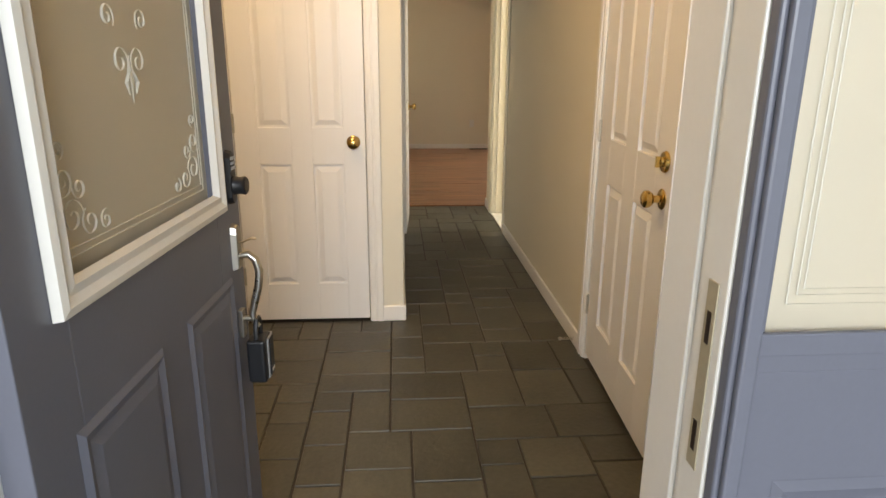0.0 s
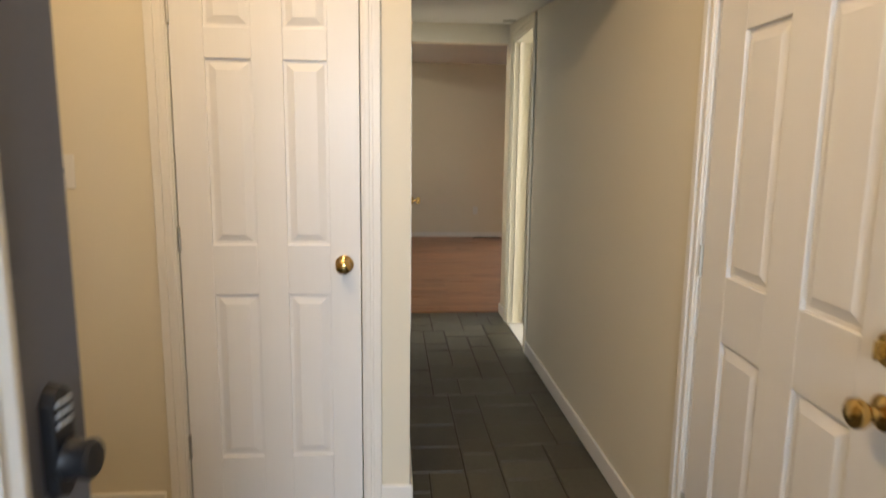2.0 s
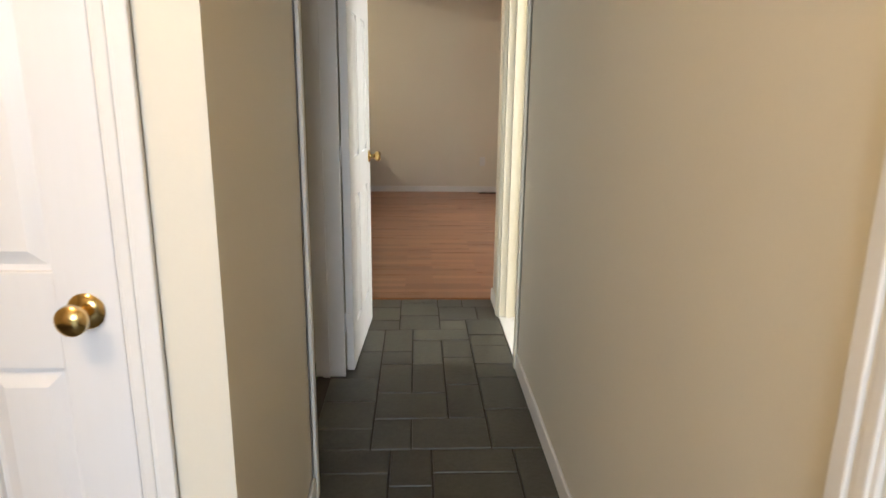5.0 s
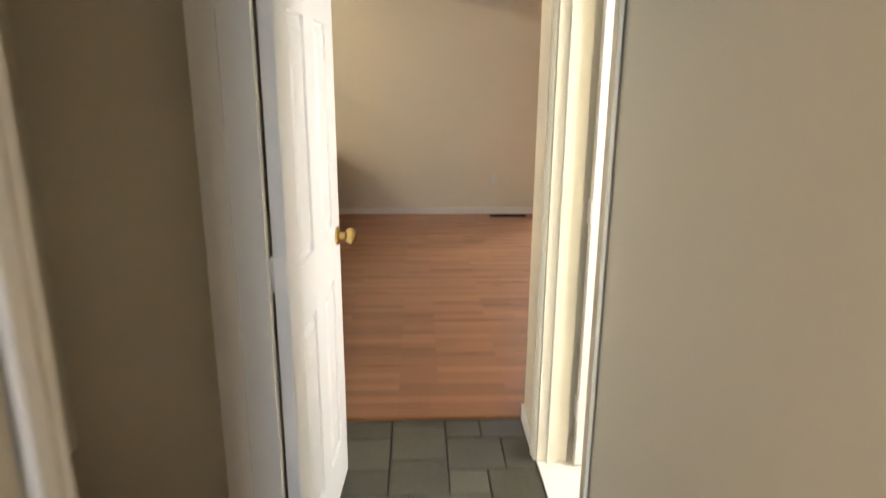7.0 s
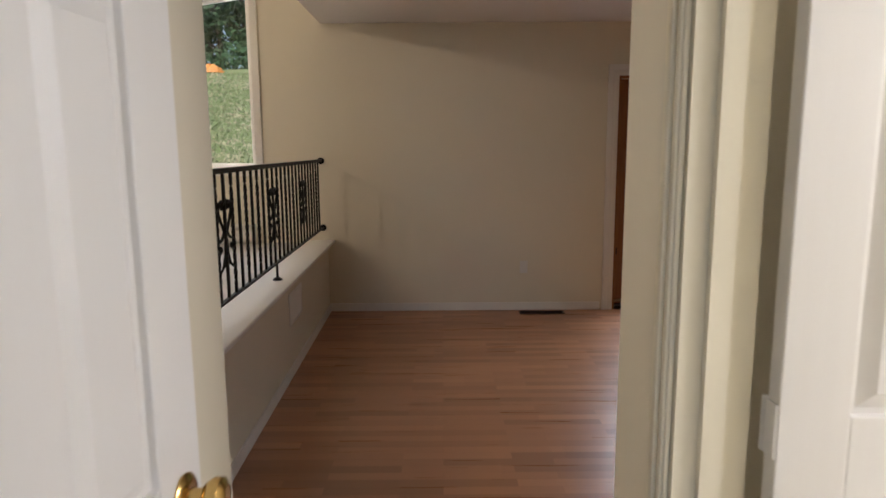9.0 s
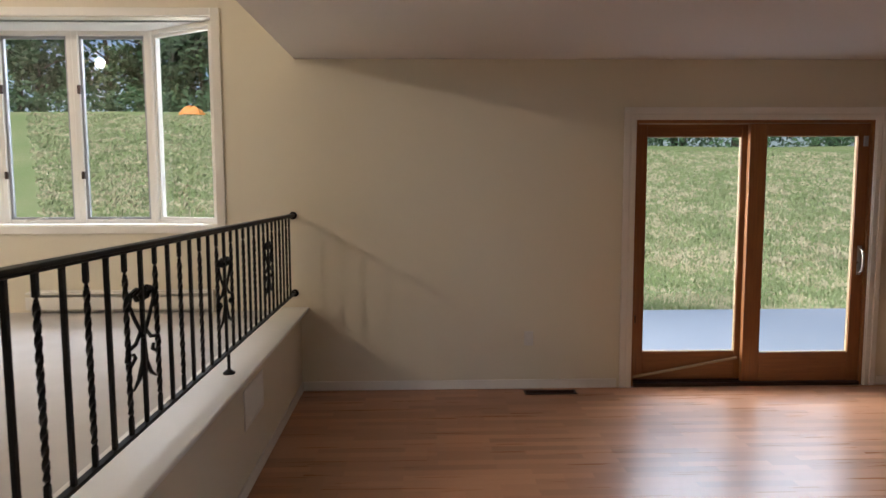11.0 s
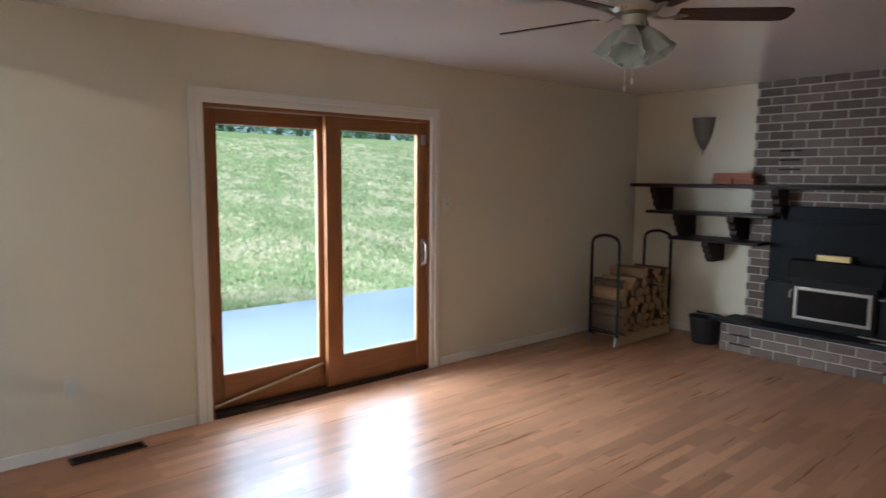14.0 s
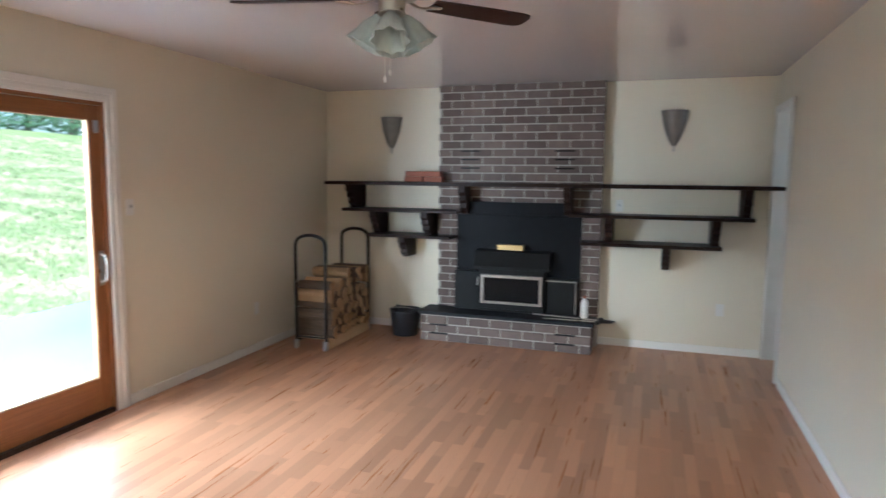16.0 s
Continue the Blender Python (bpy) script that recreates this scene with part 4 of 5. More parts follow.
def baseboard_heater():
    root = empty("baseboard_heater", pose(-1.95, YF - 0.002, 0.636))
    L = 0.78
    boxes("housing", TRIM, [(-0.6, L, -0.012, 0, 0, 0.17), (-0.6, L, -0.07, -0.012, 0.145, 0.16), (-0.6, L, -0.07, -0.062, 0.03, 0.125)], root, 0.003)
    boxes("fins", STEEL_GAP_BLACK, [(-0.59, L - 0.01, -0.06, -0.014, 0.05, 0.11)], root)
    boxes("end_cap", TRIM, [(L, L + 0.02, -0.074, 0, 0.0, 0.172)], root, 0.003)
    tagged(root, "white baseboard heater below the bay window", "heater")


baseboard_heater()

# ---- wrought iron railing ----


def railing():
    xr, z_lo, z_hi, y_a, y_b = -0.55, 0.765, 1.365, 7.12, 11.44
    root = empty("iron_railing", LEDGE_TURN @ pose(xr, 0, 0))
    bm = bmesh.new()
    add_box(bm, -0.02, 0.02, y_a, y_b, z_hi, z_hi + 0.014)
    add_box(bm, -0.014, 0.014, y_a, y_b, z_hi - 0.01, z_hi)
    finish("handrail", bm, IRON, root, bevel=0.003)
    boxes("bottom_rail", IRON, [(-0.012, 0.012, y_a, y_b, z_lo, z_lo + 0.012)], root, 0.002)
    plain = twisted = None
    n = int((y_b - y_a) / 0.118)
    scrolls = [8.696, 9.64, 10.584, 7.752]
    for k in range(1, n + 1):
        y = y_b - 0.03 - k * 0.118
        if y < y_a + 0.02:
            break
        if k % 2:
            if plain is None:
                ob = boxes("baluster", IRON, [(-0.0065, 0.0065, -0.0065, 0.0065, z_lo + 0.01, z_hi - 0.008)], root)
                plain = ob.data
            else:
                ob = new("baluster", plain)
                ob.parent = root
        else:
            if twisted is None:
                bm = bmesh.new()
                rings = []
                for j in range(41):
                    z = z_lo + 0.01 + (z_hi - z_lo - 0.018) * j / 40
                    a = j * 0.6 if 4 < j < 36 else 0
                    rings.append([bm.verts.new((0.0095 * math.cos(a + q * math.pi / 2 + math.pi / 4), 0.0095 * math.sin(a + q * math.pi / 2 + math.pi / 4), z)) for q in range(4)])
                for a, b in zip(rings, rings[1:]):
                    for q in range(4):
                        bm.faces.new((a[q], a[(q + 1) % 4], b[(q + 1) % 4], b[q]))
                ob = finish("baluster", bm, IRON, root)
                twisted = ob.data
            else:
                ob = new("baluster", twisted)
                ob.parent = root
        ob.location = (0, y, 0)
    shared = None
    for y in scrolls:
        if shared is None:
            bm = bmesh.new()
            zc = (z_lo + z_hi) / 2
            for s in (-1, 1):
                add_tube(bm, [(0, s * 0.008, zc + 0.01), (0, s * 0.060, zc + 0.07), (0, s * 0.096, zc + 0.12), (0, s * 0.084, zc + 0.155), (0, s * 0.040, zc + 0.165), (0, s * 0.012, zc + 0.145), (0, s * 0.024, zc + 0.125)], 0.007, 6)
                add_tube(bm, [(0, s * 0.012, zc + 0.03), (0, s * 0.060, zc - 0.01), (0, s * 0.120, zc - 0.02), (0, s * 0.132, zc - 0.05), (0, s * 0.100, zc - 0.07), (0, s * 0.068, zc - 0.055), (0, s * 0.080, zc - 0.04)], 0.007, 6)
                add_tube(bm, [(0, s * 0.008, zc + 0.0), (0, s * 0.012, zc - 0.08), (0, s * 0.048, zc - 0.13), (0, s * 0.090, zc - 0.155)], [0.006, 0.009, 0.008, 0.004], 6)
                add_tube(bm, [(0, s * 0.036, zc + 0.13), (0, s * 0.060, zc + 0.15), (0, s * 0.024, zc + 0.16)], 0.010, 6)
            ob = finish("scroll_ornament", bm, IRON, root, smooth=True)
            shared = ob.data
        else:
            ob = new("scroll_ornament", shared)
            ob.parent = root
        ob.location = (0, y, 0)
    for y in (9.66, 8.0):
        bm = bmesh.new()
        add_tube(bm, [(0, y, 0.663), (0, y, z_lo + 0.005)], 0.008, 6)
        add_lathe(bm, [(0.03, 0.0), (0.03, 0.006), (0.012, 0.02)], Matrix.Translation((0, y, 0.6625)), 10)
        finish("foot", bm, IRON, root, smooth=True)
    for z in (z_lo + 0.006, z_hi):
        bm = bmesh.new()
        add_lathe(bm, [(0.03, 0), (0.03, 0.01), (0.016, 0.02), (0.016, 0.04)], Matrix.Translation((0, YF - 0.001, z)) @ Matrix.Rotation(radians(90), 4, "X"), 10)
        finish("wall_bracket", bm, IRON, root, smooth=True)
    tagged(root, "black wrought iron railing with scroll ornaments on the ledge", "railing")


railing()


def grille(name, m, w, h, n, material, label, category):
    """Louvred cover in x-z facing -y."""
    root = empty(name, m)
    boxes("frame", material, [(0, w, -0.006, 0, 0, 0.015), (0, w, -0.006, 0, h - 0.015, h), (0, 0.015, -0.006, 0, 0.015, h - 0.015), (w - 0.015, w, -0.006, 0, 0.015, h - 0.015)], root, 0.001)
    shared = None
    for k in range(n):
        z = 0.018 + (h - 0.036) * (k + 0.5) / n
        if shared is None:
            bm = bmesh.new()
            p = (h - 0.036) / n
            v = [bm.verts.new(q) for q in ((0.015, -0.005, -p * 0.42), (w - 0.015, -0.005, -p * 0.42), (w - 0.015, -0.001, p * 0.3), (0.015, -0.001, p * 0.3), (0.015, -0.0035, -p * 0.46), (w - 0.015, -0.0035, -p * 0.46))]
            bm.faces.new(v[:4]), bm.faces.new((v[0], v[4], v[5], v[1])), bm.faces.new((v[4], v[3], v[2], v[5]))
            ob = finish("slat", bm, material, root)
            shared = ob.data
        else:
            ob = new("slat", shared)
            ob.parent = root
        ob.location = (0, 0, z)
    return tagged(root, label, category)


grille("return_air_grille", LEDGE_TURN @ pose(-0.508, 9.745, 0.335, 0, 0, 90), 0.41, 0.21, 14, TRIM, "white return air grille in the half wall", "vent")
grille("floor_register", pose(1.205, 11.30, 0.004, -90, 0, 0), 0.40, 0.10, 12, BRONZE, "dark brown floor register by the baseboard", "vent")

# ---- fireplace ----
CX, CY0, CY1 = 6.80, 8.50, 10.13
structure("chimney_core", MORTAR, [(CX + 0.008, XE, CY0 + 0.006, 8.70, 0, 2.53), (CX + 0.008, XE, 9.90, CY1 - 0.006, 0, 2.53), (CX + 0.008, XE, 8.70, 9.90, 1.26, 2.53)], "white mortar of the brick chimney breast", "chimney")
structure("hearth_core", MORTAR, [(6.478, XE, 8.536, 10.196, 0.0, 0.26)], "white mortar of the raised brick hearth", "hearth")
tagged(boxes("hearth_slab", HEARTHTOP, [(6.455, CX + 0.006, 8.505, 10.225, 0.262, 0.295)], bevel=0.006), "black slate slab on the raised brick hearth", "hearth")


def stove():
    root = empty("stove_insert", pose(CX, 0, 0.296))
    boxes("surround", STEEL_GAP_BLACK, [(-0.012, 0.0, 8.675, 9.925, 0.0, 0.955)], root, 0.003)
    boxes("smoke_hood", STEEL_GAP_BLACK, [(-0.07, -0.012, 8.80, 9.80, 0.965, 1.085), (-0.05, -0.012, 8.80, 9.80, 0.94, 0.965)], root, 0.004)
    boxes("side_box", STOVE, [(-0.09, -0.012, 9.64, 9.92, 0.0, 0.39)], root, 0.006)
    boxes("side_box", STOVE, [(-0.09, -0.012, 8.69, 9.02, 0.0, 0.36)], root, 0.006)
    boxes("firebox", STOVE, [(-0.14, -0.012, 9.0, 9.66, 0.03, 0.43), (-0.10, -0.02, 9.02, 9.64, 0.0, 0.03)], root, 0.006)
    bm = bmesh.new()
    prof = [(-0.17, 0.43), (-0.17, 0.455), (-0.10, 0.60), (-0.012, 0.615), (-0.012, 0.43)]
    a = [bm.verts.new((x, 8.955, z)) for x, z in prof]
    b = [bm.verts.new((x, 9.705, z)) for x, z in prof]
    bm.faces.new(a), bm.faces.new(b[::-1])
    for k in range(5):
        bm.faces.new((a[k], a[(k + 1) % 5], b[(k + 1) % 5], b[k]))
    finish("sloped_top", bm, STOVE, root, bevel=0.004)
    boxes("door_frame", FRAMESTEEL, [(-0.160, -0.141, 9.02, 9.05, 0.085, 0.375), (-0.160, -0.141, 9.60, 9.63, 0.085, 0.375), (-0.160, -0.141, 9.05, 9.60, 0.345, 0.375), (-0.160, -0.141, 9.05, 9.60, 0.085, 0.11)], root, 0.004)
    boxes("door_glass", SMOKED, [(-0.150, -0.142, 9.05, 9.60, 0.11, 0.345)], root)
    boxes("side_door_frame", FRAMESTEEL, [(-0.096, -0.091, 8.70, 8.712, 0.02, 0.34), (-0.096, -0.091, 8.712, 9.0, 0.328, 0.34)], root, 0.001)
    boxes("surround_edge", FRAMESTEEL, [(-0.016, 0.0, 8.666, 8.674, 0.25, 0.955)], root, 0.001)
    tube("door_handle", NICKEL, [(-0.165, 9.655, 0.34), (-0.185, 9.655, 0.33), (-0.185, 9.655, 0.27)], 0.008, root)
    tagged(root, "black cast iron stove insert with a glass door on the hearth", "stove")


stove()
tagged(boxes("gold_plaque", GOLD, [(6.685, 6.745, 9.22, 9.48, 0.913, 0.965)], bevel=0.004), "small gold plaque standing on the stove top", "plaque")

DX = 6.55


def shelf_unit():
    root = empty("stepped_mantel_shelf", pose(0, 0, 0))

    def board(y0, y1, z, t=0.035):
        boxes("board", DARKWOOD, [(DX, XE - 0.001 if not CY0 < (y0 + y1) / 2 < CY1 else CX - 0.001, y0, y1, z - t, z)], root, 0.004)
    board(6.99, CY0 - 0.002, 1.568), board(CY1 + 0.002, 11.31, 1.568)
    board(CY0 - 0.002, CY1 + 0.002, 1.568)
    board(10.14, 11.11, 1.292, 0.03), board(7.205, 8.49, 1.292, 0.03)
    board(9.86, 10.14, 1.292, 0.03), board(8.49, 8.78, 1.292, 0.03)
    board(10.14, 10.84, 1.035, 0.03), board(7.455, 8.49, 1.035, 0.03)
    board(9.93, 10.14, 1.035, 0.03), board(8.49, 8.67, 1.035, 0.03)

    def bracket(y, top, bottom, back):
        """Corbel with a stepped, scrolled front edge."""
        h = top - bottom
        prof = [(back, top), (DX + 0.015, top), (DX + 0.015, top - 0.22 * h), (DX + 0.05, top - 0.34 * h), (DX + 0.05, top - 0.5 * h), (DX + 0.09, top - 0.6 * h), (DX + 0.085, top - 0.78 * h),
                (DX + 0.13, top - 0.9 * h), (DX + 0.13, bottom), (back, bottom)]
        bm = bmesh.new()
        a = [bm.verts.new((x, y - 0.035, z)) for x, z in prof]
        b = [bm.verts.new((x, y + 0.035, z)) for x, z in prof]
        bm.faces.new(a), bm.faces.new(b[::-1])
        for k in range(len(prof)):
            q = (k + 1) % len(prof)
            bm.faces.new((a[k], a[q], b[q], b[k]))
        finish("bracket", bm, DARKWOOD, root, bevel=0.003)
    for y in (11.04, 7.265):
        bracket(y, 1.533, 1.292, XE - 0.001)
    for y in (9.82, 8.80):
        bracket(y, 1.533, 1.26 if y > 9 else 1.27, CX - 0.002)
    for y in (10.77, 7.505):
        bracket(y, 1.262, 1.035, XE - 0.001)
    for y in (10.21, 8.42):
        bracket(y, 1.262, 1.035, XE - 0.001)
    for y in (10.45, 7.91):
        bracket(y, 1.005, 0.80, XE - 0.001)
    tagged(root, "dark-stained wooden mantel with stepped shelves and carved brackets", "shelf")


shelf_unit()
for k, (y, z) in enumerate(((10.15, 1.569), (10.36, 1.569), (10.17, 1.623), (10.35, 1.623))):
    tagged(boxes("spare_brick", REDBRICK, [(6.66, 6.75, y - 0.098, y + 0.098, z, z + 0.053)], bevel=0.004), "red clay brick stacked on the mantel shelf", "brick", group="spare bricks")


def sconce(y, z):
    root = empty("wall_sconce", pose(XE, y, z))
    bm = bmesh.new()
    rows = []
    for h, r in ((0.0, 0.012), (0.02, 0.02), (0.06, 0.045), (0.14, 0.076), (0.22, 0.098), (0.30, 0.112), (0.33, 0.116)):
        rows.append([bm.verts.new((-r * 0.85 * math.sin(math.pi * k / 12), r * math.cos(math.pi * k / 12), h)) for k in range(13)])
    for a, b in zip(rows, rows[1:]):
        for k in range(12):
            bm.faces.new((a[k], a[k + 1], b[k + 1], b[k]))
    finish("shade", bm, SCONCE, root, smooth=True)
    for k in range(0, 13, 2):
        r = [(0.0, 0.012), (0.06, 0.046), (0.14, 0.078), (0.22, 0.1), (0.33, 0.118)]
        tube("rib", SCONCE, [(-q * 0.85 * math.sin(math.pi * k / 12) - 0.001, q * math.cos(math.pi * k / 12), h) for h, q in r], 0.003, root, 5)
    lathe("finial", NICKEL, [(0.006, -0.045), (0.014, -0.03), (0.01, -0.012), (0.016, 0.0), (0.016, 0.008)], Matrix.Translation((-0.012, 0, 0)), root, 10)
    tagged(root, "pewter half-cone wall sconce above the shelf", "wall sconce", group="fireplace sconces")


sconce(10.70, 1.91)
sconce(7.885, 1.92)


def ceiling_fan():
    root = empty("ceiling_fan", pose(3.27, 9.16, 2.53))
    lathe("canopy", NICKEL, [(0.075, -0.001), (0.075, -0.012), (0.06, -0.04), (0.025, -0.05)], Matrix.Identity(4), root)
    lathe("motor", NICKEL, [(0.02, -0.04), (0.10, -0.052), (0.118, -0.075), (0.118, -0.12), (0.10, -0.142), (0.06, -0.15), (0.055, -0.195), (0.07, -0.205), (0.055, -0.222), (0.02, -0.23)], Matrix.Identity(4), root, 28)
    blade = iron = None
    for k in range(5):
        a = radians(-42 + 72 * k)
        if blade is None:
            bm = bmesh.new()
            out = [(0.20, -0.052), (0.44, -0.062), (0.67, -0.066), (0.715, -0.055), (0.73, -0.03), (0.73, 0.03), (0.715, 0.055), (0.67, 0.066), (0.44, 0.062), (0.20, 0.052)]
            lo = [bm.verts.new((x, y, -0.143 - y * 0.2)) for x, y in out]
            hi = [bm.verts.new((x, y, -0.136 - y * 0.2)) for x, y in out]
            bm.faces.new(lo), bm.faces.new(hi)
            for q in range(10):
                bm.faces.new((lo[q], lo[(q + 1) % 10], hi[(q + 1) % 10], hi[q]))
            b = finish("blade", bm, WALNUT, root)
            blade = b.data
            bm = bmesh.new()
            add_tube(bm, [(0.09, 0, -0.14), (0.13, 0, -0.158), (0.17, 0.0, -0.156), (0.21, 0, -0.147), (0.25, 0, -0.146)], [0.012, 0.011, 0.014, 0.026, 0.012], 8, 0.35)
            i = finish("blade_iron", bm, NICKEL, root, smooth=True)
            iron = i.data
        else:
            b, i = new("blade", blade), new("blade_iron", iron)
            b.parent = i.parent = root
        b.rotation_euler = i.rotation_euler = (0, 0, a)
    shade = None
    for k in range(4):
        a = radians(20 + 90 * k)
        m = Matrix.Rotation(a, 4, "Z") @ Matrix.Translation((0.05, 0, -0.215)) @ Matrix.Rotation(radians(150), 4, "Y") @ Matrix.Scale(1.2, 4)
        if shade is None:
            bm = bmesh.new()
            rings = []
            for h, r, f in ((0.0, 0.02, 0), (0.015, 0.03, 0), (0.045, 0.046, 0.02), (0.085, 0.056, 0.05), (0.12, 0.068, 0.1), (0.122, 0.065, 0.1), (0.085, 0.053, 0.05), (0.045, 0.043, 0.02)):
                rings.append([bm.verts.new((r * (1 + f * math.cos(8 * t)) * math.cos(t), r * (1 + f * math.cos(8 * t)) * math.sin(t), h)) for t in [2 * math.pi * q / 32 for q in range(32)]])
            for p, n in zip(rings, rings[1:]):
                for q in range(32):
                    bm.faces.new((p[q], p[(q + 1) % 32], n[(q + 1) % 32], n[q]))
            o = finish("glass_shade", bm, OPAL, root, smooth=True)
            shade = o.data
        else:
            o = new("glass_shade", shade)
            o.parent = root
        o.matrix_local = m
    for x, L in ((0.03, 0.12), (-0.03, 0.16)):
        bm = bmesh.new()
        add_tube(bm, [(x, 0.02, -0.22), (x, 0.02, -0.31 - L)], 0.0012, 5)
        add_lathe(bm, [(0.003, 0), (0.007, -0.01), (0.006, -0.025), (0.002, -0.03)], Matrix.Translation((x, 0.02, -0.31 - L)), 8)
        finish("pull_chain", bm, WHITEPL, root)
    tagged(root, "nickel ceiling fan with dark wood blades and frosted tulip shades", "ceiling fan")


ceiling_fan()


def log_rack():
    root = empty("log_rack", pose(0, 0, 0))
    ya, yb = 10.86, 11.17
    for x in (5.74, 6.66):
        bm = bmesh.new()
        pts = [(x, ya, 0.05), (x, ya, 0.98)]
        pts += [(x, (ya + yb) / 2 - (yb - ya) / 2 * math.cos(t), 0.98 + 0.095 * math.sin(t) ** 0.8) for t in [math.pi * q / 10 for q in range(1, 10)]]
        pts += [(x, yb, 0.98), (x, yb, 0.05)]
        add_tube(bm, pts, 0.0155, 10)
        for z in (0.12,):
            add_tube(bm, [(x, ya, z), (x, yb, z)], 0.009, 6)
        finish("hoop", bm, IRON, root, smooth=True)
    bm = bmesh.new()
    for y in (ya, yb):
        add_box(bm, 5.74, 6.66, y - 0.015, y + 0.015, 0.07, 0.10)
    finish("base_rail", bm, IRON, root, bevel=0.002)
    boxes("base_board", PALEWOOD, [(5.76, 6.64, ya - 0.02, ya - 0.017, 0.01, 0.115), (5.76, 6.64, ya + 0.02, yb - 0.02, 0.10, 0.112)], root)
    for x in (5.74, 6.66):
        for y in (ya, yb):
            lathe("caster", GREYPL, [(0.03, -0.012), (0.033, -0.008), (0.033, 0.008), (0.03, 0.012)], Matrix.Translation((x, y, 0.033)) @ Matrix.Rotation(radians(90), 4, "X"), root, 14)
            boxes("caster_fork", GREYPL, [(x - 0.02, x + 0.02, y - 0.016, y + 0.016, 0.045, 0.09)], root, 0.004)
    tagged(root, "dark tubular steel log rack on casters in the corner", "log rack")


log_rack()


def split_log(x, z, r, kind, turn, seed):
    """A split log lying along y, its cut faces paler than the bark."""
    rnd = random.Random(seed)
    root = empty("firewood_log", pose(x, 11.015 + rnd.uniform(-0.02, 0.02), z))
    L = rnd.uniform(0.17, 0.20)
    n = 9
    if kind == 0:
        shape = [(r * rnd.uniform(0.88, 1.05) * math.cos(2 * math.pi * k / n), r * rnd.uniform(0.88, 1.05) * math.sin(2 * math.pi * k / n)) for k in range(n)]
    else:
        span = math.pi * (1.0 if kind == 1 else 0.55)
        shape = [(r * 1.25 * math.cos(span * k / (n - 2) + turn) * rnd.uniform(0.93, 1.05), r * 1.25 * math.sin(span * k / (n - 2) + turn) * rnd.uniform(0.93, 1.05)) for k in range(n - 1)] + [(0.0, 0.0)]
        cx, cz = sum(p[0] for p in shape) / n, sum(p[1] for p in shape) / n
        shape = [(p[0] - cx, p[1] - cz) for p in shape]
    bm = bmesh.new()
    a = [bm.verts.new((p[0], -L, p[1])) for p in shape]
    b = [bm.verts.new((p[0] * 0.96, L, p[1] * 0.96)) for p in shape]
    for k in range(n):
        bm.faces.new((a[k], a[(k + 1) % n], b[(k + 1) % n], b[k]))
    finish("bark", bm, BARK if kind == 0 else (LOGEND if rnd.random() < 0.45 else BARK), root)
    for s in (-1, 1):
        bm = bmesh.new()
        bm.faces.new([bm.verts.new((p[0] * 0.985, s * (L + 0.0015), p[1] * 0.985)) for p in shape])
        finish("cut_face", bm, LOGEND, root)
    tagged(root, "split firewood log stacked in the log rack", "firewood", group="firewood in the rack")


seed = 0
z = 0.165
for row in range(7):
    x = 5.815 + 0.03 * (row % 2)
    while x < 6.60:
        seed += 1
        r = random.Random(seed * 7).uniform(0.045, 0.06)
        if row < 6 or x > 6.1:
            split_log(x, z + random.Random(seed).uniform(-0.008, 0.008), r, seed % 3, seed * 1.7, seed)
        x += r * 1.9
    z += 0.086


def bucket():
    root = empty("ash_bucket", pose(6.62, 10.42, 0.0))
    lathe("pail", BLACK, [(0.125, 0.001), (0.13, 0.01), (0.158, 0.25), (0.167, 0.255), (0.167, 0.265), (0.155, 0.265), (0.15, 0.24), (0.125, 0.02)], Matrix.Identity(4), root, 24)
    tube("bail", NICKEL, [(0.0, -0.163 * math.cos(t), 0.25 + 0.03 * math.sin(t)) if t < 3.2 else (0, 0, 0) for t in [math.pi * q / 10 for q in range(11)]], 0.003, root)
    bm = bmesh.new()
    add_tube(bm, [(0.02, 0.0, 0.2), (-0.03, -0.08, 0.27), (-0.06, -0.19, 0.285)], [0.03, 0.04, 0.012], 7, 0.3)
    add_tube(bm, [(0.0, 0.03, 0.2), (0.03, 0.07, 0.28), (0.04, 0.12, 0.29)], [0.04, 0.04, 0.015], 7, 0.3)
    finish("glove_cloth", bm, BLACK, root, smooth=True)
    tagged(root, "black ash bucket with cloth standing beside the hearth", "bucket")


bucket()
bottle = empty("white_bottle", pose(6.70, 8.62, 0.296))
lathe("body", WHITEPL, [(0.03, 0.0), (0.036, 0.006), (0.036, 0.14), (0.03, 0.165), (0.014, 0.18), (0.014, 0.19)], Matrix.Identity(4), bottle)
lathe("cap", REDBRICK, [(0.016, 0.19), (0.016, 0.21), (0.010, 0.213)], Matrix.Identity(4), bottle, 12)
tagged(bottle, "white plastic bottle standing on the hearth", "bottle")


def tongs(name, y0, y1, x0, x1, z, label):
    root = empty(name, pose(0, 0, 0))
    tube("shaft", NICKEL, [(x0, y0, z), (x1, y1, z)], 0.006, root)
    bm = bmesh.new()
    d = (Vector((x1, y1, z)) - Vector((x0, y0, z))).normalized()
    p = Vector((x1, y1, z))
    add_lathe(bm, [(0.012, 0), (0.028, 0.012), (0.03, 0.03), (0.014, 0.05), (0.011, 0.09), (0.008, 0.15), (0.004, 0.155)], Matrix.Translation(p) @ d.to_track_quat("Z", "Y").to_matrix().to_4x4(), 10)
    finish("handle", bm, BLACK, root, smooth=True)
    tagged(root, label, "fire iron", group="fire irons")


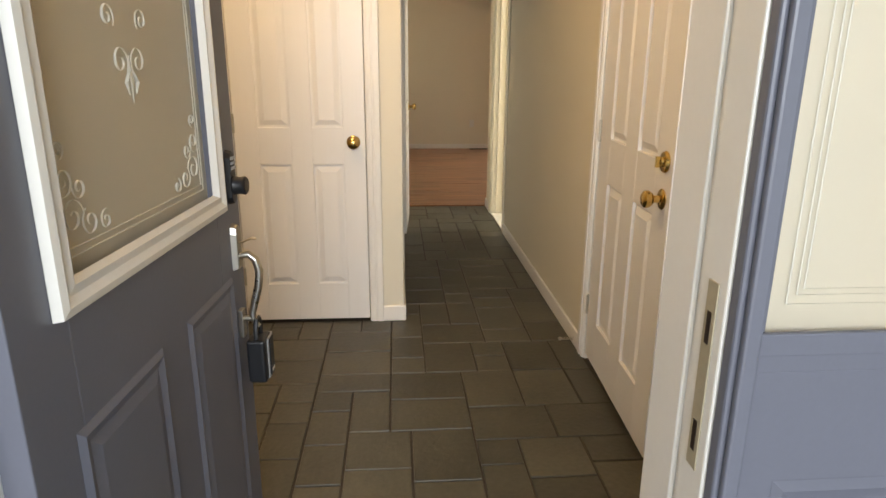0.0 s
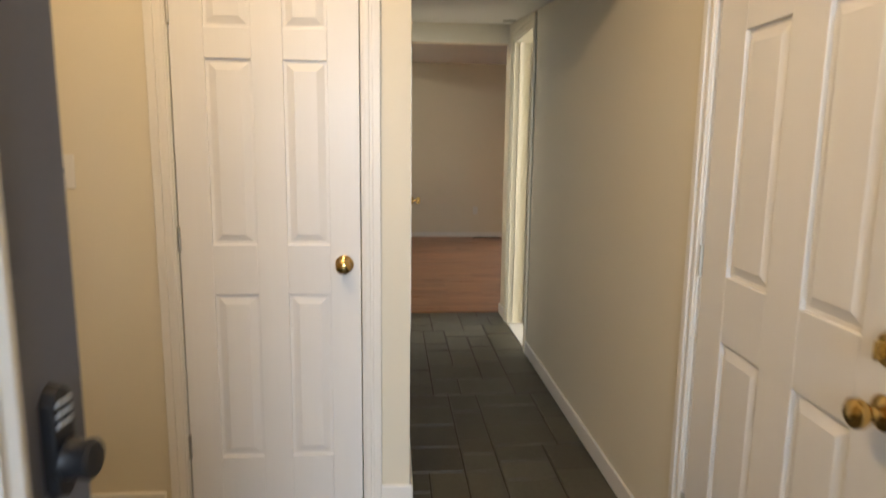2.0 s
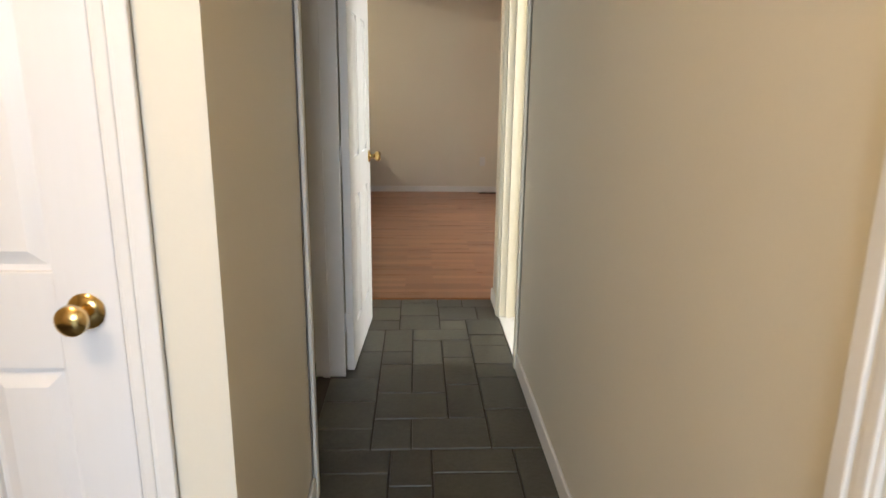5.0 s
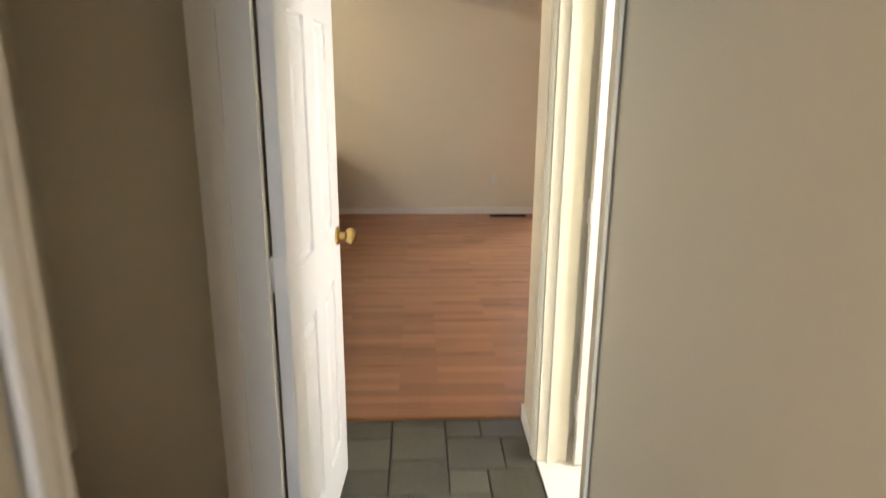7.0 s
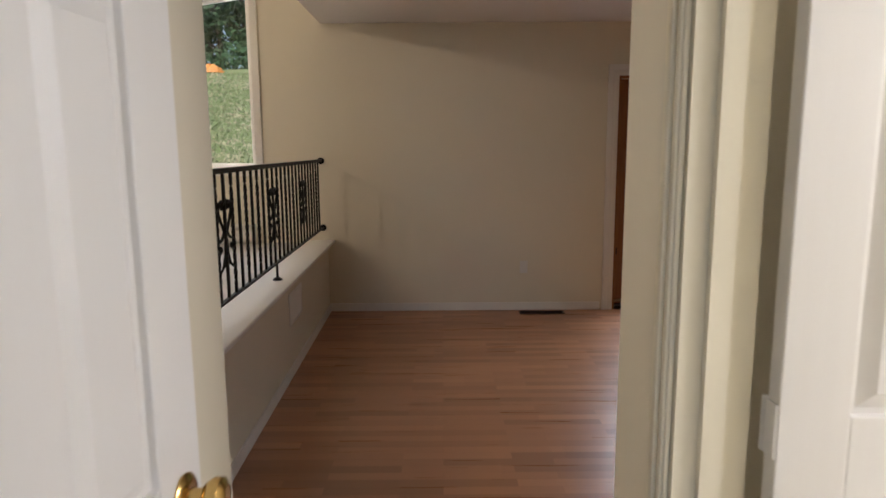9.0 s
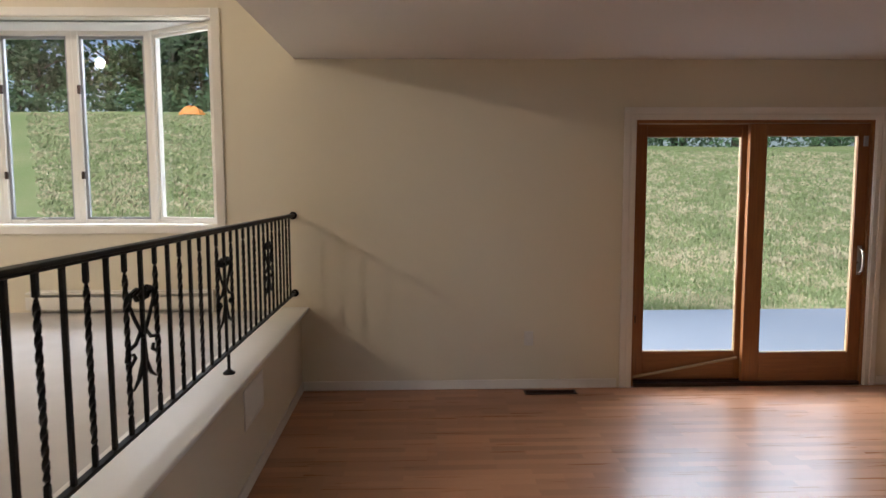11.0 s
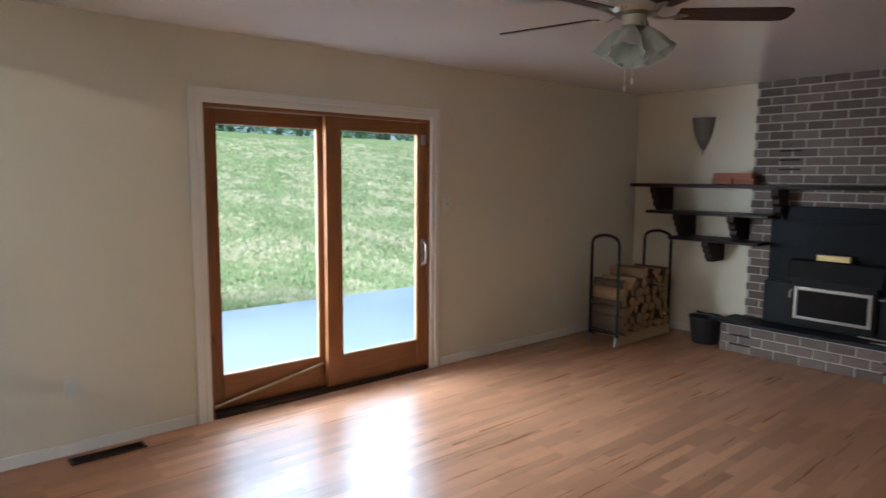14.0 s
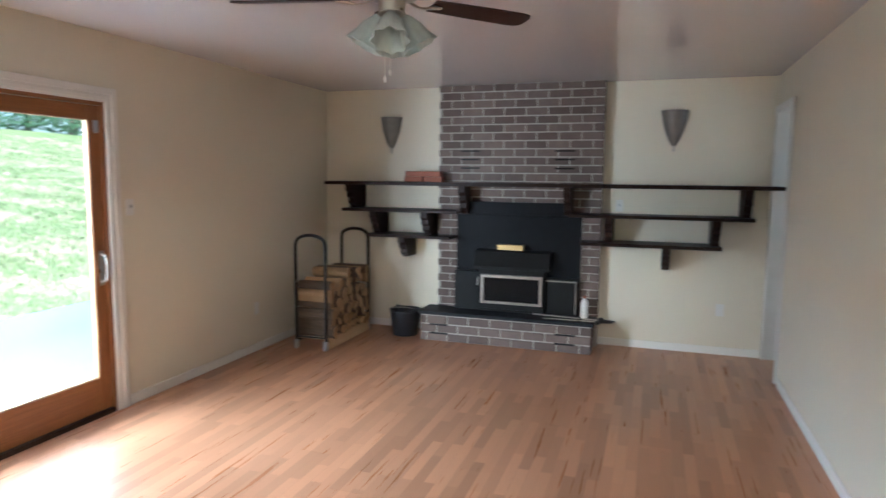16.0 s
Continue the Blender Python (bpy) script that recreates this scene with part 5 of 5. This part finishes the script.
tongs("fire_poker", 9.08, 8.47, 6.56, 6.50, 0.327, "steel fire poker lying across the hearth slab")
tongs("fire_tongs", 8.98, 8.50, 6.52, 6.54, 0.303, "steel fire tongs lying on the hearth slab")

# ---- outdoors ----


def ground_height(x, y):
    d = y - 15.2 - 0.04 * (x - 3)
    if d < 0:
        return -0.14
    slope = 0.175 + 0.07 * max(0.0, min(1.0, (4 - x) / 9))
    h = -0.14 + slope * min(d, 22) * min(1, d / 2.5)
    return h + 0.07 * noise.noise((x * 0.25, y * 0.25, 0)) + 0.03 * max(0, min(d - 22, 10))


def ground():
    bm = bmesh.new()
    xs = [-1500, -300, -80] + [-40 + 1.25 * k for k in range(65)] + [80, 300, 1500]
    ys = [-1500, -200, -30, -3, 11.62] + [12 + 0.8 * k for k in range(60)] + [90, 300, 1500]
    grid = []
    for y in ys:
        row = []
        for x in xs:
            z = ground_height(x, y) if y > 11.7 else -0.33
            row.append(bm.verts.new((x, y, min(z, 5.6))))
        grid.append(row)
    for a, b in zip(grid, grid[1:]):
        for k in range(len(xs) - 1):
            bm.faces.new((a[k], a[k + 1], b[k + 1], b[k]))
    return tagged(finish("ground", bm, GRASS, smooth=True), "grassy bank rising behind the house", "lawn", kind="structure")


ground()
structure("patio", PATIO, [(-30, 34, 11.63, 15.25, -0.3, -0.10)], "blue-grey concrete patio outside the glass door", "patio")


def tufts(name, count, material, label, hgt, seed, clumped):
    rnd = random.Random(seed)
    verts, faces = [], []
    made = 0
    while made < count:
        y = 15.3 + 20 * rnd.random() ** 1.6
        x = rnd.uniform(-0.62, 1.5) * (y - 6) + 1.2
        n = noise.noise((x * 0.8, y * 0.75, 3.1)) + 0.5 * noise.noise((x * 2.6, y * 2.4, 1.7))
        if (n > 0.02) != clumped and rnd.random() < 0.72:
            continue
        made += 1
        z = ground_height(x, y)
        for _ in range(3):
            a = rnd.uniform(0, math.pi)
            w, h = rnd.uniform(0.012, 0.03) * (1 + (y - 15) * 0.05), hgt * rnd.uniform(0.5, 1.3)
            px, py = x + rnd.uniform(-0.06, 0.06), y + rnd.uniform(-0.06, 0.06)
            lx, ly = rnd.uniform(-0.6, 0.6) * h, rnd.uniform(-0.6, 0.6) * h
            k = len(verts)
            verts += [(px - w * math.cos(a), py - w * math.sin(a), z - 0.01), (px + w * math.cos(a), py + w * math.sin(a), z - 0.01), (px + lx, py + ly, z + h)]
            faces.append((k, k + 1, k + 2))
    me = bpy.data.meshes.new(name)
    me.from_pydata(verts, [], faces)
    me.materials.append(material)
    tagged(new(name, me), label, "grass", kind="stuff")


tufts("green_grass", 42000, BLADES, "green grass tufts on the bank", 0.075, 5, False)
tufts("dry_grass", 36000, STRAW, "straw-coloured dry grass patches on the bank", 0.06, 9, True)


def tarp_heap(x, y):
    """Low crumpled heap under an orange sheet."""
    root = empty("tarp_heap", pose(x, y, ground_height(x, y) - 0.03) @ Matrix.Scale(0.6, 4))
    bm = bmesh.new()
    rings = []
    for h, rr in ((0.0, 0.85), (0.18, 0.8), (0.42, 0.6), (0.58, 0.32), (0.63, 0.05)):
        rings.append([bm.verts.new((1.15 * rr * (1 + 0.22 * noise.noise((k * 0.9, h * 4, 2.0))) * math.cos(math.pi * k / 8), 0.7 * rr * math.sin(math.pi * k / 8),
                                    h * (1 + 0.3 * noise.noise((k * 0.7, h * 3, 7.0))))) for k in range(16)])
    for a, b in zip(rings, rings[1:]):
        for k in range(16):
            bm.faces.new((a[k], a[(k + 1) % 16], b[(k + 1) % 16], b[k]))
    bm.faces.new(rings[-1])
    finish("sheet", bm, ORANGE, root)
    tagged(root, "small heap under a bright orange sheet on the lawn", "tarp")


tarp_heap(-9.9, 35.6)


def leaf_cloud(verts, faces, centre, r, count, rnd, size):
    for _ in range(count):
        d = Vector((rnd.gauss(0, 1), rnd.gauss(0, 1), rnd.gauss(0, 0.8)))
        d = d.normalized() * r * rnd.random() ** 0.4
        p = centre + d
        u = Vector((rnd.gauss(0, 1), rnd.gauss(0, 1), rnd.gauss(0, 1))).normalized() * size * rnd.uniform(0.6, 1.4)
        v = u.orthogonal().normalized() * size * rnd.uniform(0.4, 0.9)
        k = len(verts)
        verts += [tuple(p - u), tuple(p + v), tuple(p + u), tuple(p - v)]
        faces.append((k, k + 1, k + 2, k + 3))


def tree(x, y, h, seed):
    rnd = random.Random(seed)
    g = min(ground_height(x, y), 6.5)
    root = empty("tree", pose(x, y, g - 0.1))
    bm = bmesh.new()
    add_tube(bm, [(0, 0, 0), (0.1, 0, h * 0.3), (rnd.uniform(-0.4, 0.4), 0.1, h * 0.6), (rnd.uniform(-0.6, 0.6), 0.1, h * 0.92)], [0.22, 0.17, 0.11, 0.03], 8)
    verts, faces = [], []
    for k in range(16):
        a, z = rnd.uniform(0, 6.28), h * rnd.uniform(0.12, 0.95)
        reach = h * 0.30 * (1.15 - 0.7 * abs(z / h - 0.45)) * rnd.uniform(0.5, 1.1)
        tip = Vector((reach * math.cos(a), reach * math.sin(a), z + h * 0.06))
        add_tube(bm, [(0.05, 0, z - h * 0.08), tuple(tip * 0.5 + Vector((0, 0, z * 0.5 - h * 0.02))), tuple(tip)], [0.06, 0.04, 0.015], 5)
        leaf_cloud(verts, faces, tip, h * rnd.uniform(0.10, 0.17), 150, rnd, 0.16)
    finish("trunk", bm, TRUNK, root, smooth=True)
    me = bpy.data.meshes.new("crown")
    me.from_pydata(verts, [], faces)
    me.materials.append(LEAF)
    c = new("crown", me)
    c.parent = root
    tagged(root, "leafy green tree at the top of the bank", "tree", group="trees above the lawn")


for k in range(44):
    rnd = random.Random(100 + k)
    tree(-24 + k * 1.9 + rnd.uniform(-0.7, 0.7), 40.5 + rnd.uniform(-1.0, 4.0) + (k % 2) * 2.5, rnd.uniform(6.5, 9.5), k + 1)
verts, faces = [], []
rnd = random.Random(77)
for k in range(120):
    x = -28 + k * 0.72
    y = 38.8 + rnd.uniform(-0.6, 0.8)
    leaf_cloud(verts, faces, Vector((x, y, ground_height(x, y) + rnd.uniform(0.2, 0.9))), rnd.uniform(0.7, 1.2), 160, rnd, 0.12)
me = bpy.data.meshes.new("undergrowth")
me.from_pydata(verts, [], faces)
me.materials.append(LEAF)
tagged(new("undergrowth", me), "dark green undergrowth below the trees", "shrubs", kind="stuff")

# ---- floor pieces: slate tiles ----


def slate_tiles():
    bed = bpy.data.objects["floor_entry_bed"]
    cell = 0.0765
    rnd = random.Random(12)
    x_start, y_start = -2.6, 1.80
    nx, ny = 46, 69
    taken = set()
    meshes = {}

    def inside(i, j):
        x, y = x_start + (i + 0.5) * cell, y_start + (j + 0.5) * cell
        return y < 4.24 and x < 0.90 or (y >= 4.24 and X_HALL_L - 0.1 < x < 0.90 and y < 7.09)
    for j in range(ny):
        for i in range(nx):
            if (i, j) in taken or not inside(i, j):
                continue
            gap = 1
            while gap < 7 and (i + gap, j) not in taken and inside(i + gap, j):
                gap += 1
            w = rnd.choice([k for k in (2, 3, 3, 4, 4) if k == gap or k <= gap - 2] or [gap])
            h = rnd.choice((2, 3, 3) if w >= 4 else (2, 3, 3, 4) if w == 3 else (2, 3, 4))
            while h > 1 and not all(inside(i + p, j + h - 1) for p in range(w)):
                h -= 1
            cells = [(i + p, j + q) for p in range(w) for q in range(h)]
            taken.update(cells)
            x0, y0 = x_start + i * cell, y_start + j * cell
            x1, y1 = min(x0 + w * cell, 0.889), min(y0 + h * cell, 7.082)
            key = (round(x1 - x0, 3), round(y1 - y0, 3))
            if key not in meshes:
                bm = bmesh.new()
                g, b = 0.0038, 0.0015
                a = [bm.verts.new(p) for p in ((g, g, -0.012), (key[0] - g, g, -0.012), (key[0] - g, key[1] - g, -0.012), (g, key[1] - g, -0.012))]
                m1 = [bm.verts.new(p) for p in ((g, g, -0.003), (key[0] - g, g, -0.003), (key[0] - g, key[1] - g, -0.003), (g, key[1] - g, -0.003))]
                t = [bm.verts.new(p) for p in ((g + b, g + b, 0), (key[0] - g - b, g + b, 0), (key[0] - g - b, key[1] - g - b, 0), (g + b, key[1] - g - b, 0))]
                bm.faces.new(t)
                for q in range(4):
                    bm.faces.new((a[q], a[(q + 1) % 4], m1[(q + 1) % 4], m1[q]))
                    bm.faces.new((m1[q], m1[(q + 1) % 4], t[(q + 1) % 4], t[q]))
                ob = finish("tile", bm, SLATE, bed)
                meshes[key] = ob.data
            else:
                ob = new("tile", meshes[key])
                ob.parent = bed
            ob.location = (x0, y0, rnd.uniform(-0.0012, 0.0012))
            ob.rotation_euler = (rnd.uniform(-0.004, 0.004), rnd.uniform(-0.004, 0.004), 0)


slate_tiles()


def planks():
    sub = bpy.data.objects["floor_subfloor"]
    w, L = 0.19, 1.29
    meshes = {}
    rnd = random.Random(4)
    y, row = 7.102, 0
    for a, b in ((1.012, 2.3), (2.3, 3.59), (3.59, 4.88), (4.88, 6.1), (6.1, 6.91), (-0.5, 0.06)):
        boxes("plank", LAMINATE, [(a, b - 0.0008, 7.035, 7.1012, -0.008, 0)], sub)
    while y < YF - 0.005:
        y1 = min(y + w, YF - 0.002)
        x = -0.51 - L * rnd.random()
        while x < XE:
            a, b = max(x, -0.508), min(x + L, XE - 0.002)
            if b - a > 0.03:
                key = (round(b - a, 3), round(y1 - y, 3))
                if key not in meshes:
                    bm = bmesh.new()
                    add_box(bm, 0, key[0] - 0.0001, 0, key[1] - 0.0001, -0.008, 0)
                    ob = finish("plank", bm, LAMINATE, sub)
                    meshes[key] = ob.data
                else:
                    ob = new("plank", meshes[key])
                    ob.parent = sub
                ob.location = (a, y, rnd.uniform(-0.0002, 0.0002))
            x += L
        y += w
        row += 1


planks()


def brick_face(parent, x, y0, y1, z0, courses, pitch, skip, proud, tag_seed, limit=None):
    """Running bond on a face at x looking to -x."""
    rnd = random.Random(tag_seed)
    L, g = 0.203, 0.012
    meshes = {}
    for c in range(courses):
        z = z0 + c * pitch
        zt = z + pitch - g
        if limit and zt > limit:
            zt = limit
        y = y0 - (0 if c % 2 else (L + g) / 2)
        while y < y1 - 0.02:
            a, b = max(y, y0), min(y + L, y1)
            y += L + g
            if b - a < 0.025 or skip((a + b) / 2, (z + zt) / 2):
                continue
            key = (round(b - a, 3), round(zt - z, 3))
            if key not in meshes:
                bm = bmesh.new()
                add_box(bm, -proud, 0.03, 0, key[0], 0, key[1])
                ob = finish("brick", bm, BRICK, parent, bevel=0.0035, segments=1)
                meshes[key] = ob.data
            else:
                ob = new("brick", meshes[key])
                ob.parent = parent
            ob.location = (x + rnd.uniform(-0.002, 0.002), a, z)


chim = bpy.data.objects["chimney_core"]
brick_face(chim, CX + 0.008, CY0, CY1, 0.0, 32, 0.0795, lambda y, z: (8.72 < y < 9.88 and z < 1.25) or z < 0.26, 0.008, 3, 2.527)
hearth = bpy.data.objects["hearth_core"]
brick_face(hearth, 6.478, 8.53, 10.20, 0.002, 3, 0.0865, lambda y, z: False, 0.009, 6)
for nm, par, x0, x1, courses, pitch, yy in (("end", hearth, 6.49, 6.79, 3, 0.0865, 8.528),):
    for c in range(courses):
        for k in range(2):
            ob = boxes("brick", BRICK, [(x0 + k * 0.16, x0 + k * 0.16 + 0.148, yy, yy + 0.02, 0.002 + c * pitch, 0.002 + c * pitch + pitch - 0.012)], par, 0.003, 1)

# narrow air slots in the brickwork: black bars stand for the shade inside
for part, x, slots in ((chim, CX - 0.002, [(y, z) for y in (9.80, 8.86) for z in (1.712, 1.797, 1.88)]), (hearth, 6.466, [(y, z) for y in (10.01, 8.77) for z in (0.078, 0.165)])):
    for y, z in slots:
        boxes("air_slot", STEEL_GAP_BLACK, [(x - 0.001, x + 0.02, y - 0.095, y + 0.095, z - 0.007, z + 0.007)], part)
